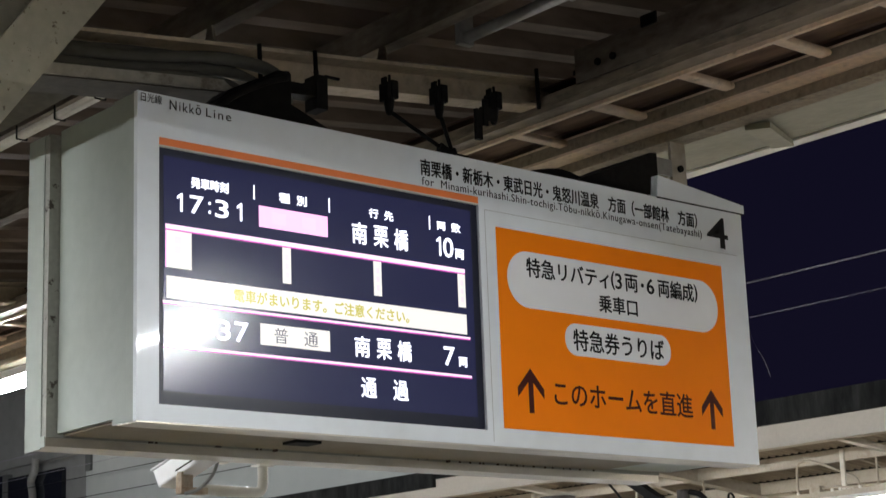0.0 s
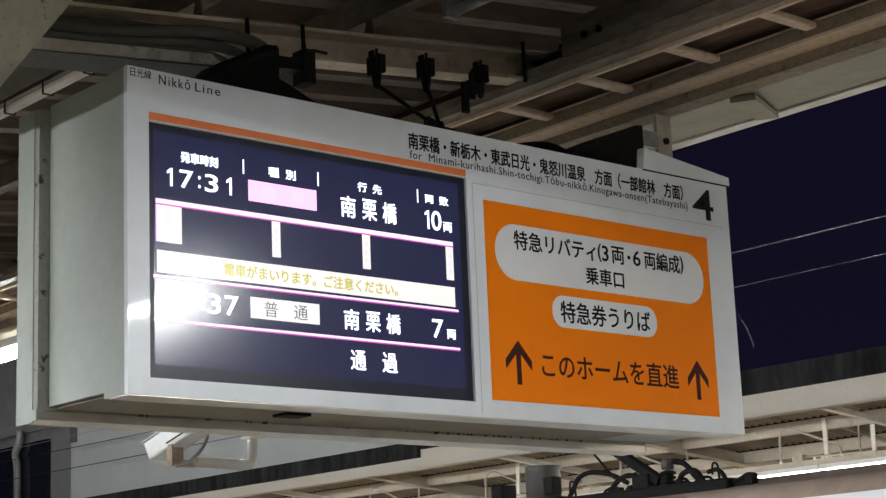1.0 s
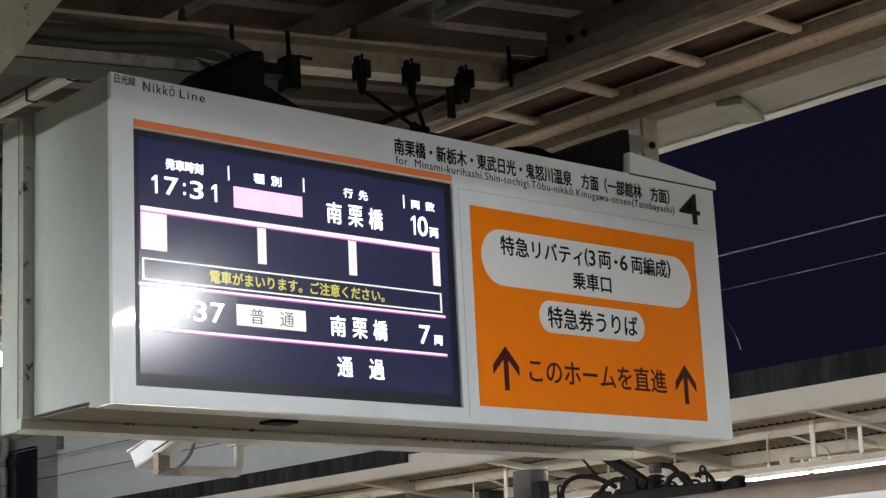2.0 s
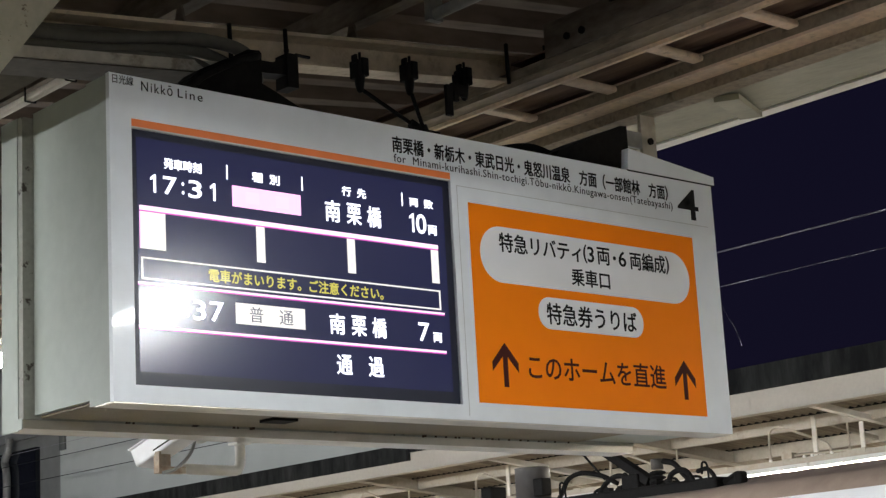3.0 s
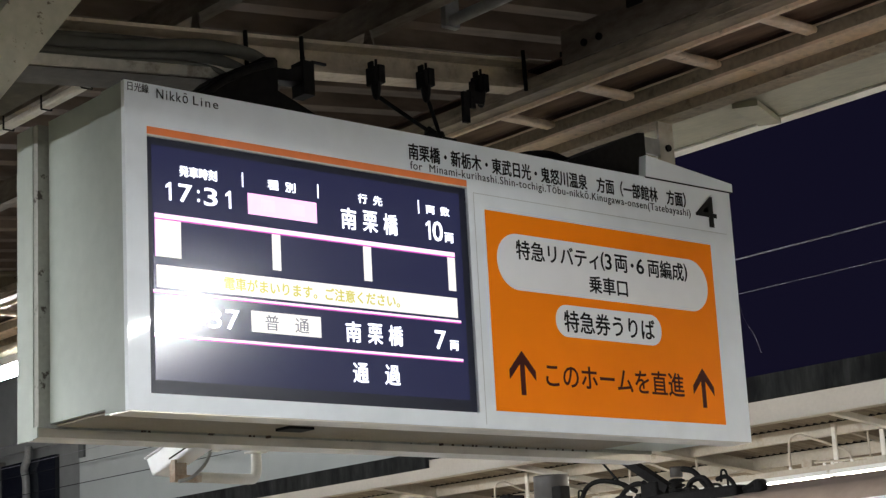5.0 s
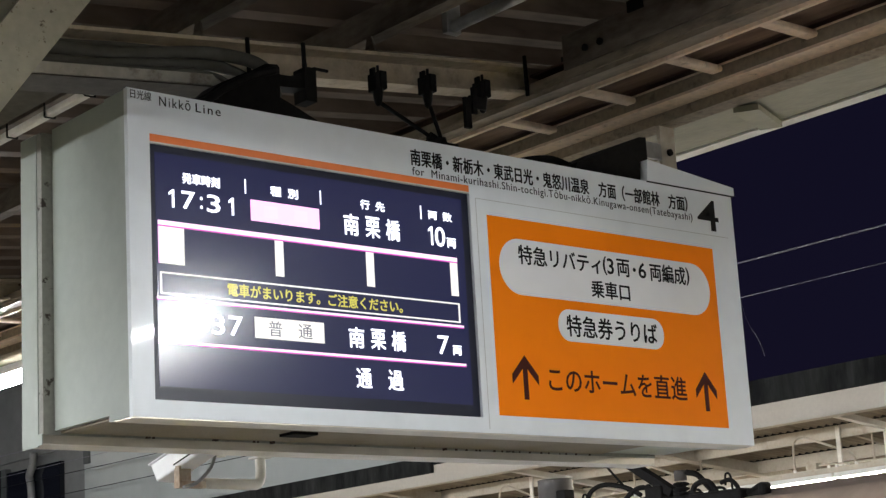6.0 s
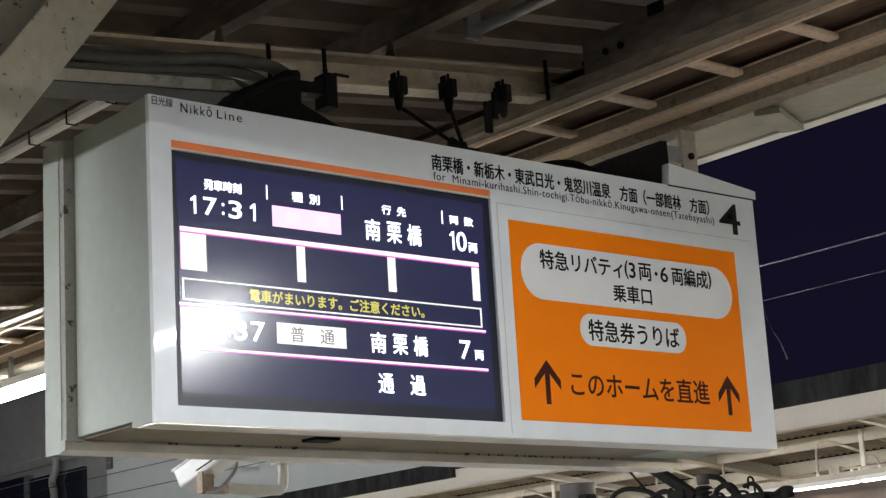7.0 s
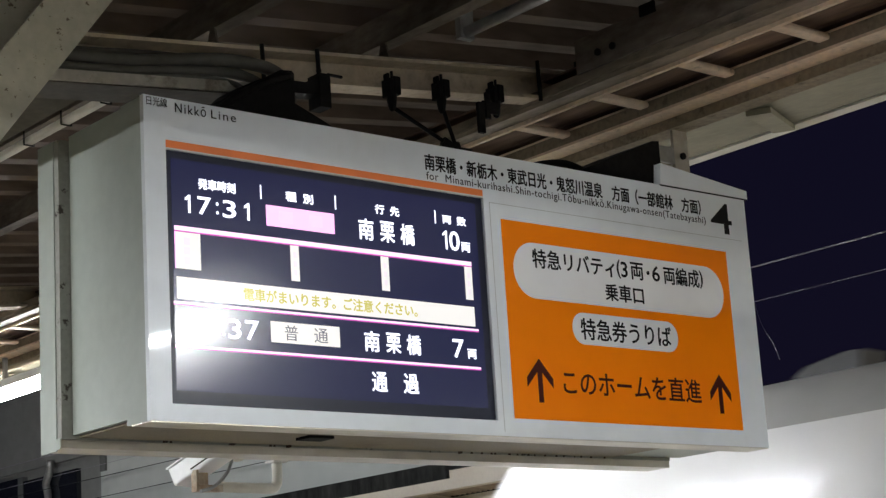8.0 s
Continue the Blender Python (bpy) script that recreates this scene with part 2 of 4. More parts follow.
def bend(pts, steps=6):
    """A smooth line through the points (Catmull-Rom)."""
    P = [Vector(p) for p in pts]
    P = [P[0] * 2 - P[1]] + P + [P[-1] * 2 - P[-2]]
    out = []
    for i in range(1, len(P) - 2):
        for k in range(steps):
            t = k / steps
            a, b, c, d = P[i - 1], P[i], P[i + 1], P[i + 2]
            out.append(0.5 * ((2 * b) + (c - a) * t + (2 * a - 5 * b + 4 * c - d) * t * t + (3 * b - a - 3 * c + d) * t ** 3))
    return out + [P[-2]]


def prism(bm, outline, axis, a, b):
    """A flat outline of (u, v) pushed from a to b along the axis. x: (u, v) = (y, z); y: (x, z); z: (x, y)."""
    def at(u, v, w):
        return {"x": (w, u, v), "y": (u, w, v), "z": (u, v, w)}[axis]
    lo = [bm.verts.new(at(u, v, a)) for u, v in outline]
    hi = [bm.verts.new(at(u, v, b)) for u, v in outline]
    n = len(outline)
    for i in range(n):
        bm.faces.new((lo[i], lo[(i + 1) % n], hi[(i + 1) % n], hi[i]))
    bm.faces.new(lo[::-1])
    bm.faces.new(hi)
    return bm


def part(name, bm, mat, parent=None, label=""):
    """Links a bmesh as one mesh object under a thing or a part."""
    bmesh.ops.recalc_face_normals(bm, faces=bm.faces)
    me = bpy.data.meshes.new(name)
    bm.to_mesh(me)
    bm.free()
    me.materials.append(mat)
    ob = new(name, me)
    if parent:
        ob.parent = parent
    if label:
        ob["label"] = label
    return ob


def thing(name, label, category, group="", kind="", at=(0, 0, 0)):
    ob = new(name)
    ob.location = at
    ob.empty_display_size = 0.1
    return tagged(ob, label, category, group, kind)


def words(name, body, x0, x1, z0, z1, y, mat, parent, bold=0.0, gap=1.0, label="", fat=0.0):
    """Raised lettering that fills the given width and height on a surface facing -y."""
    c = bpy.data.curves.new(name, "FONT")
    c.body, c.offset, c.space_character, c.resolution_u = body, bold, gap, 3
    c.extrude = 0.004
    tmp = bpy.data.objects.new("lettering", c)
    scene.collection.objects.link(tmp)
    me = bpy.data.meshes.new_from_object(tmp.evaluated_get(bpy.context.evaluated_depsgraph_get()))
    bpy.data.objects.remove(tmp)
    bpy.data.curves.remove(c)
    co = np.empty(len(me.vertices) * 3)
    me.vertices.foreach_get("co", co)
    co = co.reshape(-1, 3)
    lo, hi = co.min(0), co.max(0)
    out = np.empty_like(co)
    out[:, 0] = x0 + (co[:, 0] - lo[0]) / (hi[0] - lo[0]) * (x1 - x0)
    out[:, 2] = z0 + (co[:, 1] - lo[1]) / (hi[1] - lo[1]) * (z1 - z0)
    out[:, 1] = y - 0.0006 - co[:, 2] * 0.1
    polys = [tuple(p.vertices) for p in me.polygons]
    if fat:
        n = len(out)
        copies, faces = [], []
        for i, (dx, dz) in enumerate(((0, 0), (fat, 0), (-fat, 0), (0, fat), (0, -fat))):
            copies.append(out + np.array((dx, -0.00004 * i, dz)))
            faces += [tuple(v + n * i for v in p) for p in polys]
        out, polys = np.vstack(copies), faces
    bpy.data.meshes.remove(me)
    spans = sorted((min(out[v, 0] for v in p), max(out[v, 0] for v in p), k) for k, p in enumerate(polys))
    runs, end = [], -1e9
    for a, z, k in spans:
        if a > end + 0.42 * (z1 - z0):
            runs.append([])
        runs[-1].append(k)
        end = max(end, z)
    for run in runs:
        used = sorted({v for k in run for v in polys[k]})
        where = {v: i for i, v in enumerate(used)}
        piece = bpy.data.meshes.new(name)
        piece.from_pydata([tuple(out[v]) for v in used], [], [[where[v] for v in polys[k]] for k in run])
        piece.update()
        piece.materials.append(mat)
        ob = new(name, piece)
        ob.parent = parent
        if label:
            ob["label"] = label


def rounded(x0, x1, z0, z1, r, n=10):
    pts = []
    for cx, cz, a in ((x1 - r, z1 - r, 0), (x0 + r, z1 - r, 90), (x0 + r, z0 + r, 180), (x1 - r, z0 + r, 270)):
        for k in range(n + 1):
            w = radians(a + 90 * k / n)
            pts.append((cx + r * math.cos(w), cz + r * math.sin(w)))
    return pts


# ---- large structure: ground, platforms, tracks ----
tagged(part("ground", boxes((-900, 900, -900, 900, -1.5, -1.30)), BALLAST), "dark stony ground under the station", "ground", kind="structure")
tagged(part("platform_floor", boxes((-5.4, 3.0, -30, 60, -1.295, 0.0)), CONCRETE), "dark grey asphalt platform floor", "platform", kind="structure")
tagged(part("platform_floor_opposite", boxes((9.85, 17.0, -30, 60, -1.295, 0.0)), CONCRETE), "dark grey asphalt opposite platform floor", "platform", kind="structure")
tagged(part("tactile_strip", boxes((2.0, 2.3, -30, 60, 0.0, 0.006)), YELLOW_TILE), "yellow tactile strip along the platform's edge", "paving", kind="structure")
for rx in (3.93, 5.0, 7.63, 8.70):
    bm = boxes((rx - 0.035, rx + 0.035, -60, 80, -1.16, -1.10), (rx - 0.008, rx + 0.008, -60, 80, -1.24, -1.16), (rx - 0.07, rx + 0.07, -60, 80, -1.30, -1.24))
    tagged(part("rail", bm, RAIL), "worn steel rail on dark ballast", "rail", "rails", "structure")


# ---- the canopy overhead ----
def roof_z(x):
    """Underside of the roof deck: a shallow V with its valley over the middle of the platform."""
    return 3.70 + 0.108 * abs(x + 1.0) - 0.108


def deck(bm, x0, x1, y0, y1, z, pitch, depth, slope):
    """Ribbed roof deck; the ribs run across, from x0 to x1."""
    prof, y = [], y0
    while y < y1:
        prof += [(y, 0), (y + pitch * 0.30, 0), (y + pitch * 0.45, depth), (y + pitch * 0.85, depth)]
        y += pitch
    rows = []
    for x in (x0, x1):
        dz = z(x) if slope else z
        rows.append([bm.verts.new((x, u, dz + v)) for u, v in prof])
    for a, b, c, d in zip(rows[0], rows[0][1:], rows[1][1:], rows[1]):
        bm.faces.new((a, b, c, d))
    top = [[bm.verts.new((v.co.x, v.co.y, v.co.z + 0.012)) for v in r] for r in rows]
    for a, b, c, d in zip(top[0], top[0][1:], top[1][1:], top[1]):
        bm.faces.new((d, c, b, a))
    return bm


canopy = thing("canopy_roof", "dark sooty ribbed canopy roof over the platform", "roof", kind="structure")
part("roof_deck", deck(bmesh.new(), -1.0, 3.22, -14, 46, roof_z, 0.27, 0.07, True), ROOF, canopy)
part("roof_deck", deck(bmesh.new(), -5.4, -1.0, -14, 46, roof_z, 0.27, 0.07, True), ROOF, canopy)

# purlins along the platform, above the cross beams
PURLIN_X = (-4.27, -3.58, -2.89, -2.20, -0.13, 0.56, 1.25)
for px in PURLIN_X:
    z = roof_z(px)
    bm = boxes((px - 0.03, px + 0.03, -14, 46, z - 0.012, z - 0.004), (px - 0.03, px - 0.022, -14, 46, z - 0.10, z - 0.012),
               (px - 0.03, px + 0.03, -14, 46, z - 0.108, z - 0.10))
    tagged(part("purlin", bm, SHADE_DARK_STEEL), "dirty steel purlin under the canopy roof, darkened for shade", "beam", "canopy purlins", "structure")


def cross_beam(y):
    """A steel channel across the platform that carries the purlins; it rises towards the edge."""
    for side in (1, -1):
        bm = bmesh.new()
        x0, x1 = (-0.95, 2.75) if side > 0 else (-1.05, -5.2)
        z0, z1 = roof_z(x0) - 0.112, roof_z(x1) - 0.112
        bar(bm, (x0, y, z0 - 0.062), (x1, y, z1 - 0.062), 0.09, 0.012)
        bar(bm, (x0, y + 0.035, z0 - 0.111), (x1, y + 0.035, z1 - 0.111), 0.010, 0.086)
        bar(bm, (x0, y, z0 - 0.160), (x1, y, z1 - 0.160), 0.09, 0.012)
        beam = tagged(part("cross_beam", bm, BEAM), "cream-painted steel cross beam of the canopy", "beam", "canopy cross beams", "structure")
        for px in PURLIN_X:
            if (px > -1) == (side > 0):
                zb = roof_z(px) - 0.168
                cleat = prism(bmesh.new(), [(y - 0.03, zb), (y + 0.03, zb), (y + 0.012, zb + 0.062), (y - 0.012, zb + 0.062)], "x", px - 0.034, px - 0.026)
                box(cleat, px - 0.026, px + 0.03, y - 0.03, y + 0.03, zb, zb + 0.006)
                part("cleat", cleat, SHADE_DARK_STEEL, beam, "small steel cleat under a purlin")


for cy in (-11.55, -7.55, -3.55, 0.45, 4.45, 8.45, 12.45, 16.45, 20.45, 24.45):
    cross_beam(cy)


def column(y):
    """A steel column with two arms that spread to the canopy's beams."""
    t = thing("canopy_column", "cream-painted steel column with spreading arms, speckled with rust", "column", "canopy columns", at=(-1.0, y, 0))
    bm = boxes((-0.10, 0.10, -0.10, -0.085, 0, 2.05), (-0.10, 0.10, 0.085, 0.10, 0, 2.05), (-0.008, 0.008, -0.085, 0.085, 0, 2.05))
    part("post", bm, ARM, t)
    part("base_plate", boxes((-0.2, 0.2, -0.2, 0.2, 0, 0.02)), GREY_STEEL, t)
    for s in (1, -1):
        # the arm's lower edge runs from the post to the canopy beam at about 53 degrees
        d = Vector((0.598 * s, 0, 0.801))
        n = Vector((-0.801 * s, 0, 0.598))
        low = Vector((1.029 * s, -0.10, 3.566))
        bm = bmesh.new()
        bar(bm, low + n * 0.075 - d * 1.95 + Vector((0, 0.006, 0)), low + n * 0.075 + d * 0.13 + Vector((0, 0.006, 0)), 0.012, 0.15, n)
        bar(bm, low + n * 0.006 - d * 1.95 + Vector((0, 0.09, 0)), low + n * 0.006 + d * 0.13 + Vector((0, 0.09, 0)), 0.156, 0.012, n)
        bar(bm, low + n * 0.075 - d * 1.95 + Vector((0, 0.174, 0)), low + n * 0.075 + d * 0.13 + Vector((0, 0.174, 0)), 0.012, 0.15, n)
        part("arm", bm, ARM, t, "cream arm speckled with rust")
        bm = bmesh.new()
        bar(bm, low + n * 0.225 - d * 1.3 + Vector((0, 0.09, 0)), low + n * 0.225 + d * 0.04 + Vector((0, 0.09, 0)), 0.012, 0.30, n)
        part("web_plate", bm, ARM, t)


for cy in (-11.7, -5.7, 0.30, 6.3, 12.3, 18.3, 24.3):
    column(cy)

# unseen channel added under the roof's valley, to shade the top of the sign's side
drain = thing("side_shade_channel", "unseen cream steel channel added along the column line to shade the sign's side", "drain", kind="structure")
part("channel", boxes((-1.05, -1.042, -14, 46, 3.195, 3.27), (-0.958, -0.95, -14, 46, 3.195, 3.27), (-1.042, -0.958, -14, 46, 3.195, 3.203)), BEAM, drain)
for cy in (-11.55, -7.55, -3.55, 0.45, 4.45, 8.45, 12.45, 16.45, 20.45, 24.45):
    part("strap", boxes((-1.054, -1.0505, cy - 0.02, cy + 0.02, 3.188, 3.46)), GREY_STEEL, drain)

# the outer edge: twin rails with rungs, channel beam, eave plate and gutter
EY0, EY1 = -14, 46
lad = thing("edge_ladder_frame", "cream steel frame of two rails with short rungs under the canopy edge", "frame", kind="structure")
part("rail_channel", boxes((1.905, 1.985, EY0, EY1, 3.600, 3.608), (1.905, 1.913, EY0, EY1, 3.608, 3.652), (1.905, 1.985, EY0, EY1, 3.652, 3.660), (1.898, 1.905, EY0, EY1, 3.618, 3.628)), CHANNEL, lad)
part("rail_lip", boxes((1.975, 1.993, EY0, EY1, 3.585, 3.600)), EDGE_BEAM, lad)
sp = thing("splice_plate_beam", "steel beam with bolt holes beside the edge frame, darkened for shade", "beam", kind="structure")
part("web", boxes((1.889, 1.897, EY0, 0.20, 3.652, 3.772), (1.889, 1.94, EY0, 0.20, 3.772, 3.779)), SHADE_DARK_STEEL, sp)
for by in (0.085, 0.012):
    part("bolt", pipe(bmesh.new(), [(1.889, by, 3.702), (1.882, by, 3.702), (1.880, by, 3.702)], 0.013, 10), BLACK, sp, "black bolt head")
part("end_lug", boxes((1.880, 1.888, -0.20, -0.13, 3.76, 3.80)), BLACK, sp)
for k in range(-30, 100):
    ry = 0.22 + 0.415 * k
    if EY0 < ry < EY1:
        part("rung", box(bmesh.new(), 1.985, 2.249, ry - 0.026, ry + 0.026, 3.586, 3.612, bevel=0.011), EDGE_BEAM, lad)
part("outer_beam_lip", boxes((2.246, 2.256, EY0, EY1, 3.6125, 3.6190)), EDGE_BEAM, lad)
part("outer_beam", boxes((2.250, 2.275, EY0, EY1, 3.567, 3.612), (2.275, 2.30, EY0, EY1, 3.567, 3.606)), SHADE_OLIVE, lad, "channel beam along the canopy edge, toned dull for shade")
part("beam_flange", boxes((2.249, 2.341, EY0, EY1, 3.556, 3.5665)), EDGE_BEAM, lad, "pale cream flange")
part("edge_channel", boxes((2.3412, 2.355, EY0, EY1, 3.517, 3.5645), (2.355, 2.43, EY0, EY1, 3.517, 3.528), (2.336, 2.3412, EY0, EY1, 3.515, 3.521)), SHADE_OLIVE, lad, "edge channel toned dull for shade")
for k in range(7):
    x = 1.992 + 0.066 * k
    part("soffit_board", boxes((x, x + 0.058, EY0, EY1, 3.640 + 0.006 * (k % 2), 3.662)), BOARD, lad, "dark brown soffit board")
part("backing_sheet", boxes((1.99, 3.20, EY0, EY1, 3.724, 3.732)), BOARD, lad)
eave = thing("eave", "cream eave plate with slanting struts and a pale gutter along the canopy edge", "eave", kind="structure")
bm = prism(bmesh.new(), [(2.432, 3.530), (3.17, 3.685), (3.17, 3.70), (2.432, 3.545)], "y", EY0, EY1)
part("eave_plate", bm, EAVE, eave)
part("gutter", boxes((3.17, 3.235, EY0, EY1, 3.676, 3.686), (3.227, 3.235, EY0, EY1, 3.686, 3.75)), WHITE_PAINT, eave)
for k in range(-9, 31):
    gy = 0.02 + 1.5 * k
    if EY0 < gy < EY1:
        bm = bar(bmesh.new(), (2.46, gy - 0.15, 3.512), (3.13, gy + 0.27, 3.660), 0.09, 0.022)
        part("eave_strut", bm, EAVE, eave)


# ---- lamps under the canopy ----
def tube_lamp(x, y, z, length=1.2):
    t = thing("tube_lamp", "lit fluorescent tube in a slim white housing under the canopy", "lamp", "platform tube lamps", at=(x, y, z))
    bare = x > 0 and y > 4.5      # the far run's bare tubes are thickened for their glare, on slim battens
    hw = 0.042 if bare else 0.09
    part("housing", boxes((-hw, hw, 0, length, 0.024 + 0.014 * bare, 0.038 + 0.014 * bare), (-hw * 0.9, hw * 0.9, 0, length, 0.038 + 0.014 * bare, 0.085)), HOUSING, t)
    side = -1 if x > 0 else 1
    # added skirt and end plates keep the tube's light off the roof
    if not bare:
        part("light_blocking_skirt", boxes((min(side * hw, side * (hw + 0.004)), max(side * hw, side * (hw + 0.004)), 0, length, -0.004 if x < 0 or y > 0 else -0.016, 0.034)), HOUSING, t)
    part("tube", pipe(bmesh.new(), [(0, 0.03, 0), (0, length - 0.03, 0)], 0.028 if bare else 0.017), TUBE_WIDE if bare else TUBE, t, "glowing white tube")
    for e in (0.0, length - 0.006):
        part("end_plate", boxes((-hw, hw, e, e + 0.006, -0.010, 0.024)), HOUSING, t)
    for e in (0.008, length - 0.038):
        part("socket", boxes((-0.02, 0.02, e, e + 0.03, -0.02, 0.035)), HOUSING, t)
    part("hanger", boxes((-0.012, 0.012, length / 2 - 0.012, length / 2 + 0.012, 0.085, 0.225 if x > 0 else roof_z(x) - z + 0.06)), GREY_STEEL, t)


for k in range(8):
    tube_lamp(TUBE_X, -4.18 - 1.26 * k, TUBE_Z)
for k in range(-2, 12):
    tube_lamp(TUBE_X, 4.86 + 1.26 * k, TUBE_Z - 0.025)
# unseen left run, added and spaced to light sign side, security camera and train
for k in range(5):
    tube_lamp(-4.3, -14.0 + 3.6 * k, TUBE_Z)
for y in (1.66, 2.92, 5.52, 6.78, 9.3, 11.82, 14.34, 16.86):
    tube_lamp(-4.3, y, TUBE_Z)

# conduit run beside the sign, with dark straps
cond = thing("conduit_run", "pale conduit strapped under a grey cable trough", "conduit")
part("trough", boxes((0.10, 0.24, 0.56, 16, 3.47, 3.60)), TROUGH, cond)
part("conduit", boxes((0.272, 0.302, 0.50, 16, 3.440, 3.466), bevel=0.008), OPP_WHITE, cond)
for k in range(20):
    y = 0.70 + 0.26 * k
    part("strap", boxes((0.268, 0.306, y, y + 0.007, 3.4365, 3.4395), (0.266, 0.2695, y, y + 0.007, 3.4395, 3.485), (0.304, 0.3065, y, y + 0.007, 3.4395, 3.450)), BLACK, cond)

# ---- cable trough and cables along the cross beam ----
tray = thing("cable_tray", "grey cable tray with thick cables beside the cross beam", "cable tray")
bm = bmesh.new()
bar(bm, (-0.45, 0.335, 3.324), (0.60, 0.335, 3.432), 0.008, 0.034, (0, 0, 1))
part("tray_channel", bm, TRAY, tray)
# Base toned dark for the shade under the tray, widened to hide the flange.
part("tray_base", bar(bmesh.new(), (-0.45, 0.421, 3.306), (0.56, 0.421, 3.410), 0.162, 0.006), TROUGH, tray)
HOSES = (
    (0.021, [(-0.45, 0.375, 3.400), (-0.20, 0.375, 3.425), (0.074, 0.375, 3.452), (0.226, 0.375, 3.468), (0.35, 0.375, 3.493), (0.50, 0.37, 3.519), (0.604, 0.36, 3.521),
             (0.675, 0.345, 3.507), (0.715, 0.33, 3.470), (0.725, 0.32, 3.40)]),
    (0.017, [(-0.45, 0.365, 3.363), (0.074, 0.365, 3.413), (0.30, 0.365, 3.447), (0.45, 0.36, 3.470), (0.56, 0.35, 3.472), (0.62, 0.33, 3.44), (0.64, 0.32, 3.38)]),
    (0.014, [(-0.45, 0.405, 3.425), (0.0, 0.405, 3.472), (0.22, 0.405, 3.500), (0.40, 0.40, 3.512), (0.55, 0.39, 3.500), (0.66, 0.36, 3.455), (0.69, 0.34, 3.39)]),
    (0.011, [(-0.45, 0.350, 3.352), (0.10, 0.350, 3.398), (0.35, 0.350, 3.432), (0.48, 0.345, 3.440), (0.55, 0.33, 3.42), (0.58, 0.32, 3.37)]),
)
for r, pts in HOSES:
    part("cable", pipe(bmesh.new(), bend(pts), r), CABLE, tray)


# ---- the departure sign ----
SX1, SZ0, SZ1 = 2.487, 2.320, 3.220
DX0, DX1, DZ0, DZ1 = 0.068, 1.224, 2.367, 3.099
sign = thing("departure_sign", "large white hanging station sign with lit display and orange panel", "sign")
bm = boxes((0, DX0, 0, 0.018, SZ0, SZ1), (DX0, DX1, 0, 0.018, SZ0, DZ0), (DX0, DX1, 0, 0.018, DZ1, SZ1), (DX1, SX1, 0, 0.018, SZ0, SZ1))
bmesh.ops.remove_doubles(bm, verts=bm.verts, dist=1e-5)
front = part("front_panel", bm, PANEL, sign, "white coated steel front with slim frame")
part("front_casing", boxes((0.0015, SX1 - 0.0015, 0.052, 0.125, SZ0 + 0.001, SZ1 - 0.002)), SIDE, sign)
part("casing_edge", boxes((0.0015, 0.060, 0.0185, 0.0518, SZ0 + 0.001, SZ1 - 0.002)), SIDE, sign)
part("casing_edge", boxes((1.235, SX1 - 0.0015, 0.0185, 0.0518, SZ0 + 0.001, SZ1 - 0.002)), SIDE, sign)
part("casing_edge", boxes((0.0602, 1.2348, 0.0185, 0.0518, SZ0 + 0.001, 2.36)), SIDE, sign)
part("body", boxes((0.0025, SX1 - 0.0025, 0.1255, 0.425, 2.338, 3.212)), SIDE, sign, "side casing toned grey for its dimmer light")
part("front_lip", boxes((0.002, SX1 - 0.002, 0.004, 0.10, SZ0 - 0.003, SZ0 - 0.0005)), POLISHED, sign, "shiny lower lip")
part("underside", boxes((0.02, SX1 - 0.35, 0.13, 0.42, 2.331, 2.3375)), UNDER, sign, "grimy perforated underside")
rear = part("rear_frame", boxes((-0.030, 2.44, 0.430, 0.470, 2.327, 3.20)), RUST, sign, "chipped rear frame")
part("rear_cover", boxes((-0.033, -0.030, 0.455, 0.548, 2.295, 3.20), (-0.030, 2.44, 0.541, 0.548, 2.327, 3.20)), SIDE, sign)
# Plate added over the rail's end to hide its bright glint.
part("glint_cover", boxes((-0.033, -0.0302, 0.433, 0.4548, 2.299, 2.330)), SIDE, sign)
part("rear_rail", boxes((-0.028, 2.44, 0.435, 0.548, 2.302, 2.3265)), POLISHED, sign, "shiny lower rail")
part("service_hatch", boxes((0.655, 0.745, 0.20, 0.27, 2.322, 2.3305)), BLACK, sign, "dark hatch")
# small blocks for the rust dots along the underside
for bx, bw in ((0.73, 0.009), (1.42, 0.006)):
    part("bolt", boxes((bx, bx + bw, 0.412, 0.428, 2.324, 2.338)), SPECK, sign)
rng = random.Random(23)
for fx in (0.295, 0.318, 0.668, 0.684, 1.30, *[1.46 + 0.045 * k + rng.uniform(-0.018, 0.018) for k in range(15)]):
    w = rng.uniform(0.005, 0.013)
    part("rust_fleck", prism(bmesh.new(), [(fx, 2.3262), (fx + w, 2.3262), (fx + w * 0.9, 2.3262 + w * 0.7), (fx + w * 0.3, 2.3262 + w)], "y", 0.4285, 0.4298), SPECK, sign)
part("cover_plate", prism(bmesh.new(), [(2.050, 3.222), (2.504, 3.222), (2.504, 3.252), (2.060, 3.299)], "y", -0.002, 0.03), PANEL, sign, "white top cover plate")
part("cover_shadow_gap", boxes((2.048, 2.500, -0.001, 0.10, 3.2165, 3.2218)), INK, sign)
part("seam", boxes((1.2475, 1.2495, -0.0006, 0.002, SZ0 + 0.012, 3.062)), GREY_INK, sign)
part("seam", boxes((1.2495, 2.452, -0.0006, 0.002, 3.060, 3.062)), GREY_INK, sign)

# lettering on the white front
words("lettering", "日光線", 0.010, 0.076, 3.191, 3.2165, 0, INK, front)
words("lettering", "Nikkō", 0.101, 0.202, 3.1825, 3.2115, 0, INK, front, gap=1.25)
words("lettering", "Line", 0.219, 0.302, 3.1825, 3.2080, 0, INK, front, gap=1.25)
